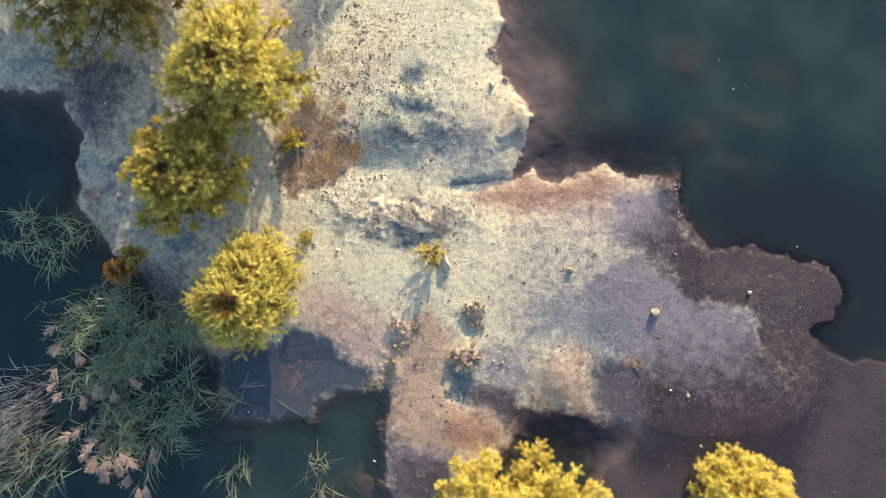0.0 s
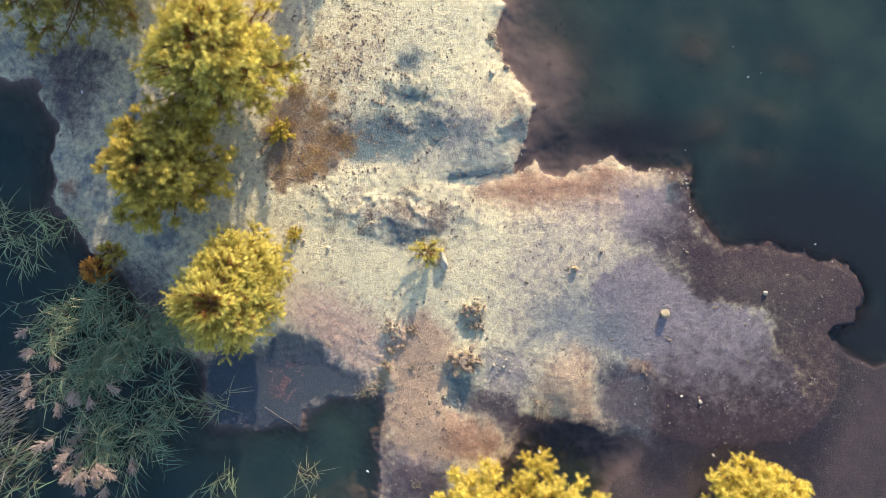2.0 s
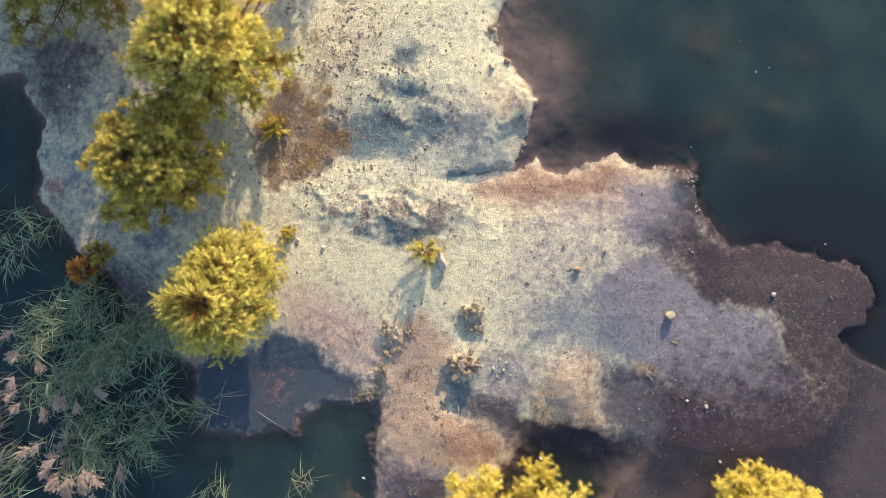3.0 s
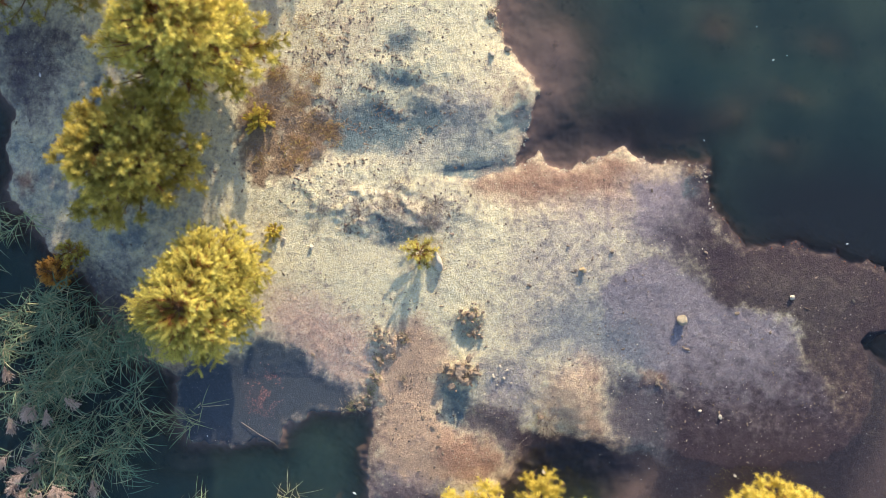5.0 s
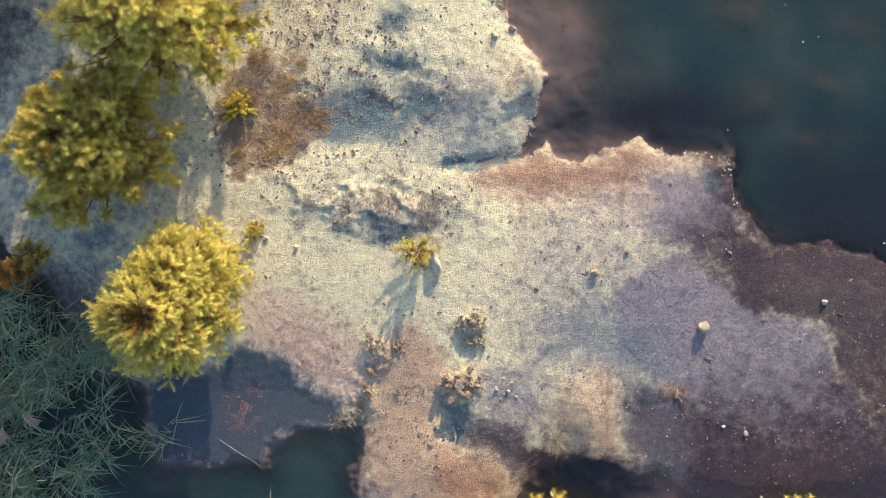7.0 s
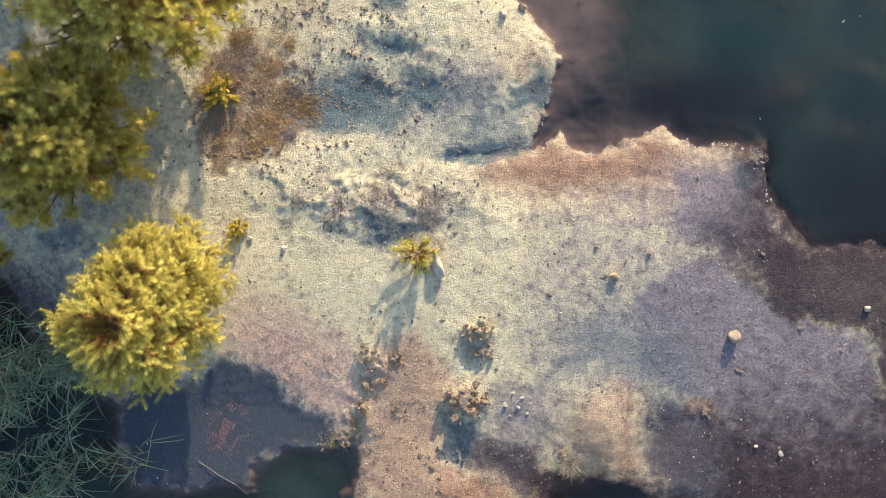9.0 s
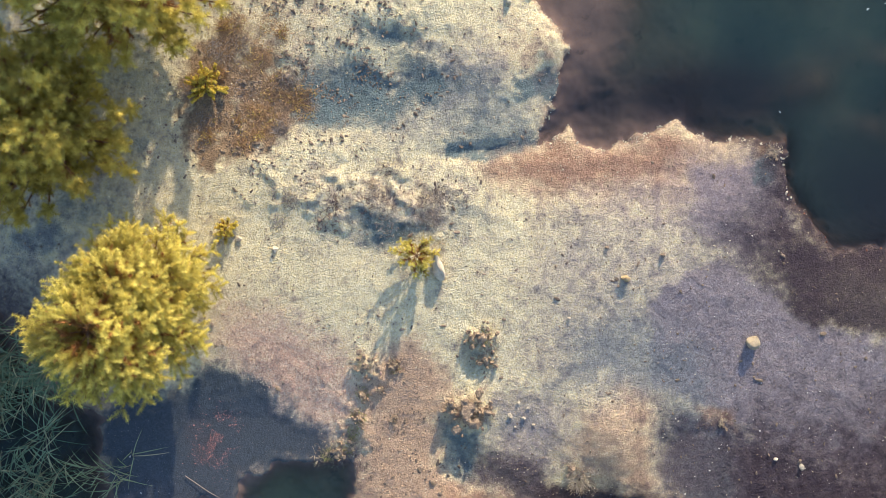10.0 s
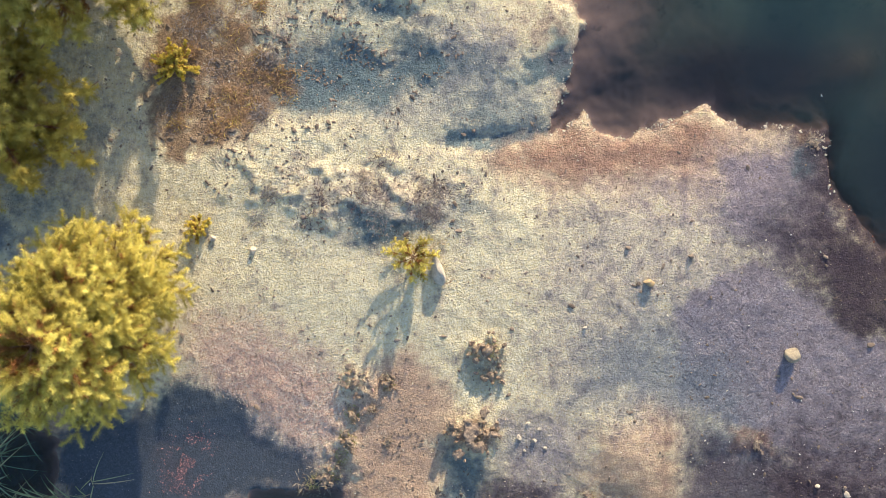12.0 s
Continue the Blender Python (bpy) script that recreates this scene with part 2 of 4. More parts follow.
PINK_LEAF = plain_material("reddish_leaf", (0.50, 0.24, 0.20), (0.32, 0.14, 0.12), 8, 0.8, 0.01, 0.7)
NEEDLE_LITTER = plain_material("brown_litter", (0.50, 0.35, 0.28), (0.30, 0.20, 0.16), 8, 0.9, 0.01, 0.7)
SHELL = plain_material("white_shell_grit", (0.75, 0.70, 0.62), (0.6, 0.55, 0.5), 5, 0.7, 0.005)


# ---- mesh helpers ----
def mesh_from(name, verts, faces, material, smooth=False):
    me = bpy.data.meshes.new(name)
    me.from_pydata([tuple(v) for v in verts], [], faces)
    me.materials.append(material)
    if smooth:
        me.polygons.foreach_set("use_smooth", [True] * len(me.polygons))
    return me


def fast_mesh(name, verts, faces, material, smooth=False):
    """verts (n, 3) and faces (m, k) arrays, all faces alike."""
    me = bpy.data.meshes.new(name)
    n, k = faces.shape
    me.vertices.add(len(verts))
    me.vertices.foreach_set("co", np.asarray(verts, np.float32).ravel())
    me.loops.add(n * k)
    me.loops.foreach_set("vertex_index", faces.astype(np.int32).ravel())
    me.polygons.add(n)
    me.polygons.foreach_set("loop_start", np.arange(0, n * k, k, dtype=np.int32))
    me.polygons.foreach_set("use_smooth", np.full(n, smooth))
    me.materials.append(material)
    me.update(calc_edges=True)
    return me


def part(name, me, parent=None, label=""):
    ob = new(name, me)
    if parent:
        ob.parent = parent
    return tagged(ob, label)


def thing(name, at, label, category, group="", kind="", turn=0.0):
    ob = new(name)
    ob.empty_display_size = 0.2
    ob.matrix_basis = pose(*at, 0, 0, turn)
    return tagged(ob, label, category, group, kind)


# ---- the lie of the land ----
def lattice(ix, iy, seed):
    h = (ix * 374761393 + iy * 668265263 + seed * 974634777) & 0x7FFFFFFF
    h = ((h ^ (h >> 13)) * 1274126177) & 0x7FFFFFFF
    return ((h ^ (h >> 16)) & 0xFFFF) / 65535.0


def value_noise(x, y, scale, seed):
    x, y = x / scale + 1000.0, y / scale + 1000.0
    ix, iy = np.floor(x).astype(np.int64), np.floor(y).astype(np.int64)
    fx, fy = x - ix, y - iy
    u, v = fx, fy
    u, v = u * u * u * (u * (u * 6 - 15) + 10), v * v * v * (v * (v * 6 - 15) + 10)

    def corner(dx, dy):
        w = lattice(ix + dx, iy + dy, seed) * 6.2832
        return np.cos(w) * (fx - dx) + np.sin(w) * (fy - dy)
    a, b, c, d = corner(0, 0), corner(1, 0), corner(0, 1), corner(1, 1)
    return ((a * (1 - u) + b * u) * (1 - v) + (c * (1 - u) + d * u) * v) * 1.6


def fractal(x, y, scale, seed, octaves=4, gain=0.5):
    total, amp = 0, 1.0
    for k in range(octaves):
        c, s = math.cos(0.6 + 1.1 * k), math.sin(0.6 + 1.1 * k)
        total = total + amp * value_noise(c * x - s * y, s * x + c * y, scale / 2 ** k, seed + 17 * k)
        amp *= gain
    return total


def inside_distance(x, y, outline):
    """Distance to the outline, positive inside."""
    best = np.full(x.shape, 1e9)
    odd = np.zeros(x.shape, bool)
    for (ax, ay), (bx, by) in zip(outline, outline[1:] + outline[:1]):
        ex, ey = bx - ax, by - ay
        k = np.clip(((x - ax) * ex + (y - ay) * ey) / (ex * ex + ey * ey), 0, 1)
        best = np.minimum(best, (x - ax - k * ex) ** 2 + (y - ay - k * ey) ** 2)
        if ay != by:
            odd ^= ((ay > y) != (by > y)) & (x < (bx - ax) * (y - ay) / (by - ay) + ax)
    return np.sqrt(best) * np.where(odd, 1, -1)


def bell(x, y, cx, cy, rx, ry, turn=0.0):
    c, s = math.cos(radians(turn)), math.sin(radians(turn))
    u, v = (x - cx) * c + (y - cy) * s, -(x - cx) * s + (y - cy) * c
    return np.exp(-((u / rx) ** 2 + (v / ry) ** 2))


EAST_SHORE = [(-52.10, 102.47), (-2.79, 89.74), (11.53, 57.93), (7.55, 35.65), (2.46, 21.34), (1.82, 11.79), (1.77, 6.38), (1.66, 5.27), (2.06, 4.64), (2.73, 3.76), (2.46, 2.96), (2.11, 1.96), (2.62, 2.15), (3.33, 1.85), (4.67, 2.34), (5.24, 1.99), (6.71, 2.06),
              (6.83, 0.98), (7.68, -0.03), (8.82, 0.02), (9.86, -0.22), (10.97, -0.58), (11.46, -1.12), (11.18, -1.92), (10.49, -2.28), (10.65, -3.16), (10.73, -4.11)]
SOUTH_SHORE = [(9.62, -5.15), (7.23, -5.39), (5.48, -4.83), (4.13, -4.78), (3.02, -4.62), (2.38, -4.83), (2.06, -5.26), (1.66, -5.94), (1.19, -7.14), (-0.88, -7.38), (-1.49, -6.50), (-1.39, -5.23), (-1.36, -3.95),
               (-2.85, -3.95), (-3.55, -4.30), (-3.60, -4.74), (-4.85, -4.62), (-5.75, -4.75), (-6.10, -4.0), (-5.90, -3.10)]
WEST_SHORE = [(-7.09, -2.52), (-8.36, -0.61), (-9.31, 0.18), (-10.11, 1.14), (-10.11, 2.09), (-9.95, 3.20), (-10.51, 4.40), (-12.34, 4.48), (-20.29, 4.95), (-31.42, 2.25), (-53.69, 5.43), (-91.87, 30.88)]
BANK = EAST_SHORE + SOUTH_SHORE + WEST_SHORE
MUD_FLAT = [(11.53, -1.57), (9.93, -2.36), (11.05, -2.87), (17.89, -2.76), (21.07, -12.48), (3.9, -12.0), (4.1, -6.2), (4.5, -5.2), (4.53, -4.11), (6.75, -1.89)]

SLICK = [(-5.93, -3.14), (-5.46, -2.91), (-4.35, -2.51), (-3.80, -2.28), (-3.17, -2.51), (-2.61, -3.14), (-1.98, -3.59), (-1.51, -3.93), (-2.77, -3.97), (-3.47, -4.22), (-3.59, -4.76), (-4.83, -4.65), (-5.62, -4.69), (-5.93, -4.09)]

# swells and hollows: x, y, half-lengths, turn, height
SWELLS = [
    (*(-1.20, 0.79), 2.0, 0.45, -8, 0.09), (*(-2.47, 1.77), 1.6, 0.5, 15, 0.05),
    (*(-1.12, 2.96), 1.4, 0.75, 8, -0.19), (*(-0.72, 4.83), 0.45, 0.3, 0, -0.09), (*(-0.64, 3.92), 0.6, 0.28, -8, -0.09), (*(1.34, 2.49), 0.9, 0.4, 5, -0.10), (*(2.22, 3.16), 0.38, 0.3, 20, -0.15), (*(-2.00, 5.11), 2.2, 1.6, 0, 0.05),
    (*(1.11, 1.84), 0.9, 0.16, 8, -0.12), (-3.9, -3.6, 2.2, 1.1, -22, -0.13),
    (3.42, -3.50, 0.72, 0.85, 0, 0.20), (*(0.66, -3.99), 0.35, 0.5, 10, -0.16), (*(0.31, -5.07), 1.2, 0.7, -25, 0.05), (*(1.66, -4.51), 0.5, 0.25, -35, -0.05), (*(4.92, -3.80), 0.8, 0.45, 20, -0.10),
    (-1.05, -2.28, 0.24, 0.36, 0, 0.09), (0.68, -2.98, 0.40, 0.30, 0, 0.11), (0.98, -1.72, 0.26, 0.16, 0, 0.08), (0.84, -2.16, 0.14, 0.26, 0, -0.10), (-1.25, -3.2, 0.14, 0.5, 10, 0.06), (-1.75, -3.8, 0.3, 0.16, 15, 0.06),
    (*(5.16, -1.89), 2.2, 1.0, -25, -0.05), (*(0.07, -4.75), 0.9, 0.8, 0, 0.05),
]
SHOALS = [(3.15, 4.7, 0.8, 0.95, 0, 0.6), (6.95, 5.15, 0.75, 0.7, 0, 0.74), (7.3, 3.0, 0.9, 0.55, 35, 0.70), (8.6, 2.2, 1.0, 0.8, 0, 0.62), (9.0, 3.6, 0.7, 0.5, 0, 0.55), (*(9.62, 4.79), 0.7, 0.5, 0, 0.5),
          (*(-2.15, -6.98), 1.2, 0.8, 0, 0.45), (*(-5.97, -5.39), 1.2, 0.4, 0, 0.55), (*(-11.38, 3.20), 0.9, 0.6, 0, 0.3)]


def peat(x, y):
    """Dark bottom: the deep bay and the pool by the mound."""
    return np.clip(np.maximum.reduce([1.3 * bell(x, y, *(10.57, 0.18), 4.2, 1.9, -15), 1.3 * bell(x, y, 3.9, -5.15, 1.9, 0.75, 0), 1.3 * bell(x, y, 11.6, -2.3, 1.7, 0.9, 0), 1.3 * bell(x, y, *(5.32, 2.85), 1.9, 0.75, 0), 0.9 * bell(x, y, 3.3, 2.75, 1.1, 0.55, 10), 0.65 * np.clip((x - 4.2) / 1.5, 0, 1) * np.clip((-2.0 - y) / 1.5, 0, 1)]), 0, 1)


def terrain(x, y):
    """Height over the water, and how far inside the bank."""
    d = inside_distance(x, y, BANK) + 0.13 * fractal(x, y, 0.8, 3, 4, 0.6) + 0.045 * fractal(x, y, 0.26, 4, 2, 0.6)
    ease = 1.1 + 0.7 * bell(x, y, *(-3.43, -3.16), 2.6, 2.2, 0) + 3.0 * bell(x, y, *(8.34, -4.43), 4.5, 2.0, 0)
    land = 0.24 * (1 - np.exp(-np.maximum(d, 0) / ease)) + 0.055 * (1 - np.exp(-np.maximum(d, 0) / 0.09)) * np.clip((y + 2.2) / 1.5, 0.15, 1) * (1 - 0.75 * np.clip((x - 5.2) / 1.5, 0, 1))
    low = np.clip((x - 3.0) / 6.0, 0, 1) * 0.75 + 0.25 * np.clip((-y - 2.0) / 3.0, 0, 1)
    land = land * (1 - 0.75 * np.clip(low, 0, 1))
    fall = 0.85 - 0.35 * np.clip(x - 5.0, 0, 1) + 2.6 * bell(x, y, *(2.9, 4.6), 1.7, 2.6, 0) + 0.25 * bell(x, y, *(3.57, 2.57), 1.2, 0.6, 0) + 0.9 * bell(x, y, *(3.89, -5.55), 2.4, 0.8, 0)
    off = np.maximum(-d, 0)
    bed = -1.05 * (1 - np.exp(-(off / fall) ** 1.35))
    bed = bed * (1 + 1.0 * bell(x, y, *(10.41, 0.66), 4.0, 1.9, -15) + 0.4 * bell(x, y, *(-10.43, -1.89), 5.0, 5.5, 0) + 0.6 * bell(x, y, *(-3.43, -5.55), 2.5, 1.0, 0) + 1.2 * bell(x, y, *(12.16, -1.57), 1.6, 1.2, 0))
    bed = bed - 0.06 * (1 - np.exp(-off / 0.04)) * np.clip(y + 0.5, 0, 1) * np.clip(7.5 - x, 0, 1)
    for cx, cy, rx, ry, turn, rise in SHOALS:
        bed = bed + rise * bell(x, y, cx, cy, rx, ry, turn) * np.clip(off / 0.8, 0, 1) * -bed
    flat = inside_distance(x, y, MUD_FLAT) + 0.25 * fractal(x, y, 1.4, 8, 3)
    f = np.clip(flat / (0.7 + 1.6 * bell(x, y, *(5.00, -5.07), 2.2, 1.6, 0)) + 0.5, 0, 1)
    f = f * f * (3 - 2 * f)
    shelf = np.minimum(-0.025 - 0.02 * fractal(x, y, 2.2, 5, 3), -0.008) * np.clip(off / 1.2, 0.15, 1)
    bed = bed * (1 - f) + shelf * f
    z = np.where(d > 0, land, np.minimum(bed, -0.004))
    on = np.clip(d / 0.35, 0, 1)
    for cx, cy, rx, ry, turn, rise in SWELLS:
        z = z + rise * on * bell(x, y, cx, cy, rx, ry, turn)
    # lumps and hoof-sized dents
    rough = np.clip(d / 0.25, 0.02, 1)
    z = z + rough * (0.009 * fractal(x, y, 1.1, 21, 3) + 0.008 * fractal(x, y, 0.32, 33, 2, 0.6) + 0.006 * value_noise(0.8 * x - 0.6 * y, 0.6 * x + 0.8 * y, 0.15, 44))
    humps = np.clip(fractal(x, y, 0.34, 55, 2, 0.6) - 0.05, 0, 0.7)
    z = z + humps * 0.095 * (bell(x, y, *(-1.12, 0.94), 2.3, 0.75, -6) + 0.42 * bell(x, y, *(-0.80, 3.20), 1.9, 1.2, 6) + 0.3 * bell(x, y, *(-0.25, 4.64), 1.3, 0.8, 0)) * on
    crumbly = np.clip(fractal(x, y, 0.16, 58, 2, 0.7) + 0.1, 0, 0.8)
    z = z + crumbly * 0.10 * (bell(x, y, -1.05, -2.28, 0.28, 0.40, 0) + bell(x, y, 0.68, -2.98, 0.45, 0.36, 0) + 0.8 * bell(x, y, 1.0, -1.8, 0.30, 0.30, 0) + 0.7 * bell(x, y, -1.4, -3.5, 0.35, 0.5, 20)) * on
    return np.where((d > 0) & (z < 0.006), 0.006, z), d, flat


def axis(lo, hi, step, far):
    mid = np.arange(lo, hi + step / 2, step)
    out, k = [], step
    reach = 0.0
    while reach < far:
        k *= 1.35
        reach += k
        out.append(reach)
    out = np.array(out)
    return np.concatenate([(lo - out)[::-1], mid, hi + out])


def sheet(name, lo_x, hi_x, lo_y, hi_y, step, far, height, material):
    xs, ys = axis(lo_x, hi_x, step, far), axis(lo_y, hi_y, step, far)
    gx, gy = np.meshgrid(xs, ys)
    x, y = gx.ravel(), gy.ravel()
    z, d, flat = terrain(x, y)
    nx, ny = len(xs), len(ys)
    i = (np.arange(ny - 1)[:, None] * nx + np.arange(nx - 1)[None, :]).ravel()
    faces = np.stack([i, i + 1, i + nx + 1, i + nx], 1)
    me = fast_mesh(name, np.stack([x, y, z if height is None else np.full_like(x, height)], 1), faces, material, True)

    def store(key, values):
        me.attributes.new(key, "FLOAT", "POINT").data.foreach_set("value", np.asarray(values, np.float32))
    store("depth", np.clip(-z, 0, 5))
    store("peat", peat(x, y))
    return me, store, x, y, z, d, flat


ground_mesh, store, gx, gy, gz, gd, gflat = sheet("ground", -13.5, 12.5, -8.0, 8.0, 0.042, 2500, None, SOIL)


vx = gx + 0.13 * fractal(gx, gy, 0.55, 171, 5, 0.68)
vy = gy + 0.13 * fractal(gx, gy, 0.55, 172, 5, 0.68)


def stain(outline, strength=1.0, soft=0.4):
    """A patch of stain or painted shade with a ragged outline that fades over about soft metres."""
    soft = 1.9 * soft
    px, py = [q[0] for q in outline], [q[1] for q in outline]
    near = np.where((vx > min(px) - soft) & (vx < max(px) + soft) & (vy > min(py) - soft) & (vy < max(py) + soft))[0]
    out = np.zeros_like(gx)
    k = np.clip(0.5 + inside_distance(vx[near], vy[near], outline) / soft, 0, 1)
    out[near] = strength * k * k * (3 - 2 * k)
    return out


def over(*layers):
    return np.maximum.reduce(layers)


rim = np.clip(1.0 - gz / 0.07, 0, 1)
blotch = fractal(gx, gy, 0.9, 77, 4, 0.6)
# bluish tree shade of the west bank, painted into the sand colour
bank_shade = stain([(-13.20, 6.34), (-8.30, 6.02), (-7.51, 4.44), (-5.46, 3.18), (-4.83, 1.91), (-5.30, 0.65), (-6.09, -0.62), (-6.88, -1.88), (-8.30, -1.88), (-10.67, -0.46), (-10.67, 3.81), (-13.20, 4.12)], 1.0, 1.0)
slick = stain(SLICK, 1.0, 0.5)
store("tan", over(
    stain([(-0.95, -1.96), (-0.24, -1.64), (0.39, -2.35), (0.39, -3.14), (0.15, -3.93), (0.63, -4.33), (1.34, -4.65), (1.89, -5.20), (1.34, -5.67), (-0.56, -5.91), (-1.35, -5.36), (-1.35, -3.93), (-1.19, -3.14), (-1.11, -2.35)], 0.95, 0.5),
    stain([(0.70, 1.44), (2.44, 2.15), (4.65, 2.31), (6.71, 2.07), (6.87, 1.28), (5.60, 0.33), (4.18, 0.81), (1.97, 0.88)], 0.72, 0.8),
    stain([(2.68, -3.07), (3.71, -2.51), (4.26, -2.91), (4.34, -4.65), (3.39, -4.65), (2.60, -3.93)], 0.70, 0.5),
    stain([(-4.35, 1.75), (-3.72, 4.12), (-2.14, 6.02), (-1.19, 6.34), (-1.51, 3.97), (-2.14, 2.86), (-2.14, 1.91), (-3.40, 1.52)], 0.34, 0.9),
    stain([(1.34, 4.44), (2.44, 3.97), (2.68, 3.41), (1.97, 3.25), (1.18, 3.49)], 0.45, 0.6),
    stain([(-4.83, 6.97), (-4.04, 6.97), (-4.19, 6.02), (-4.98, 5.23)], 0.7, 0.5), 0.9 * rim))
store("pink", over(
    stain([(-3.80, -1.09), (-2.77, -1.06), (-1.82, -1.64), (-1.19, -2.35), (-1.35, -3.46), (-2.14, -3.59), (-2.77, -3.14), (-3.40, -2.51), (-3.88, -2.04)], 0.92, 0.8),
    stain([(3.39, 1.28), (4.50, 1.75), (5.29, 0.96), (4.81, 0.02), (3.55, 0.33)], 0.35, 0.8)))
store("mauve", 1.08 * over(
    stain([(1.65, 0.17), (2.92, 1.44), (5.29, 1.91), (6.71, 1.60), (6.71, -0.62), (8.76, -1.64), (9.00, -2.67), (9.63, -3.62), (10.26, -4.44), (8.76, -4.44), (7.50, -5.04), (5.44, -3.46), (4.18, -2.99), (1.65, -3.14)], 0.44, 1.2),
    stain([(3.55, 0.17), (4.50, 0.65), (5.60, 0.65), (6.71, -0.62), (6.71, -3.14), (4.34, -2.83), (3.55, -1.88)], 0.42, 1.0),
    stain([(4.50, -3.14), (6.71, -3.30), (10.50, -4.41), (10.97, -5.67), (10.34, -8.20), (5.44, -8.20), (4.81, -4.72)], 0.75, 0.5),
    stain([(4.02, -0.93), (4.97, -0.22), (5.92, -0.22), (7.34, -1.41), (8.68, -1.69), (9.00, -2.59), (9.55, -3.38), (10.18, -4.44), (8.76, -4.35), (6.71, -3.93), (5.13, -2.99), (4.18, -2.51)], 0.93, 0.35),
    stain([(4.81, 1.67), (6.71, 1.91), (7.02, 0.33), (5.92, -0.46), (4.65, 0.17)], 0.80, 0.6),
    stain([(1.18, -2.67), (2.44, -2.43), (2.76, -3.14), (2.44, -4.09), (1.97, -4.72), (1.02, -3.93)], 0.62, 0.6),
    stain([(-0.09, 3.57), (1.18, 3.97), (1.49, 3.18), (1.02, 2.70), (0.07, 2.70)], 0.55, 0.6),
    stain([(-2.14, 1.44), (0.39, 1.44), (1.18, 0.65), (0.39, 0.02), (-1.35, 0.09), (-2.14, 0.65)], 0.40, 0.9),
    stain([(-3.25, -2.35), (-2.46, -3.14), (-1.82, -3.54), (-2.46, -3.59), (-3.09, -3.14), (-3.56, -2.51)], 0.75, 0.45),
    stain([(-1.35, -5.36), (0.39, -5.75), (0.39, -7.09), (-1.35, -7.09)], 0.9, 0.6),
    stain([(-4.35, 6.02), (-3.40, 6.97), (-2.93, 6.97), (-3.64, 5.23), (-4.19, 4.60)], 0.42, 0.6), 0.4 * bank_shade * np.clip(0.6 - blotch, 0, 1)))
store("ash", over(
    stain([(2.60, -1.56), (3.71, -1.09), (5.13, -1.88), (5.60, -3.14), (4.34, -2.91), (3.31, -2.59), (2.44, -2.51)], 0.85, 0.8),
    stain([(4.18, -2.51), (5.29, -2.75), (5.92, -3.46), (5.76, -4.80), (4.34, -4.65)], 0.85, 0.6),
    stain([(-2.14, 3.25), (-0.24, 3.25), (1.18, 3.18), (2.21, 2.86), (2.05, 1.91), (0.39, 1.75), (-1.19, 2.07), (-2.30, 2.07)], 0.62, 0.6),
    stain([(1.18, -2.91), (1.97, -2.99), (1.89, -3.46), (1.18, -3.38)], 0.6, 0.4), (0.25 + 0.6 * blotch) * bank_shade))
# damp sand, with blue shadows of dents, scarp and clods painted in
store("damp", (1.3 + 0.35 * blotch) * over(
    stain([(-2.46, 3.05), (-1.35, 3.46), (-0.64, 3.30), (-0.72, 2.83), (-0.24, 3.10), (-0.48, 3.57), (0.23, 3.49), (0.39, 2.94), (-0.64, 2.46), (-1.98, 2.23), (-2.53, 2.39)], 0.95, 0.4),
    # two small dents, their shadow painted
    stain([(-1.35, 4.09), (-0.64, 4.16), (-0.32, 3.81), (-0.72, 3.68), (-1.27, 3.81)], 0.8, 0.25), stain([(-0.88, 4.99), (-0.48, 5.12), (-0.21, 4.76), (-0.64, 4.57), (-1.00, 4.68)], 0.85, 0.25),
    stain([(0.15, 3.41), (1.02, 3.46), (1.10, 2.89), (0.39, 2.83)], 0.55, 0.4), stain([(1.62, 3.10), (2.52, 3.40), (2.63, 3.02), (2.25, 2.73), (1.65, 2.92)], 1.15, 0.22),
    # painted shadow under the step along the inlet
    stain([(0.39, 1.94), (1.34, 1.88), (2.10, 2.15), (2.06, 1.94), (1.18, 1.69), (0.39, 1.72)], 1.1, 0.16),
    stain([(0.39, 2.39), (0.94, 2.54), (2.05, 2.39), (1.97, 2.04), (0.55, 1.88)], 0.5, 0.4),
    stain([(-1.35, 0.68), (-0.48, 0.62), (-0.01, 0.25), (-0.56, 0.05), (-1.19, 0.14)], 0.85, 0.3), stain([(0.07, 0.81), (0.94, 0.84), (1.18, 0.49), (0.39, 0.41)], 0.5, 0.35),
    # painted shadows behind the crumbling clods
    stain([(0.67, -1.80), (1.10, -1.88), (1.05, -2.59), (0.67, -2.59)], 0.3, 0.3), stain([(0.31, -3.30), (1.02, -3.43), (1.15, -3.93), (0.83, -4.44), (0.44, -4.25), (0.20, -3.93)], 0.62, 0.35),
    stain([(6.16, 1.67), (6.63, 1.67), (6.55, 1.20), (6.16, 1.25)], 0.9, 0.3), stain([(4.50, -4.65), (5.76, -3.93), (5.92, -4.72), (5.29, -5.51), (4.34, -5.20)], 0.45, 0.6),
    stain([(-3.40, 0.02), (-2.46, -0.93), (-1.98, -1.25), (-2.77, -1.12)], 0.25, 0.4), 0.12 * bank_shade, 0.95 * slick))
store("sheen", 1.25 * slick)
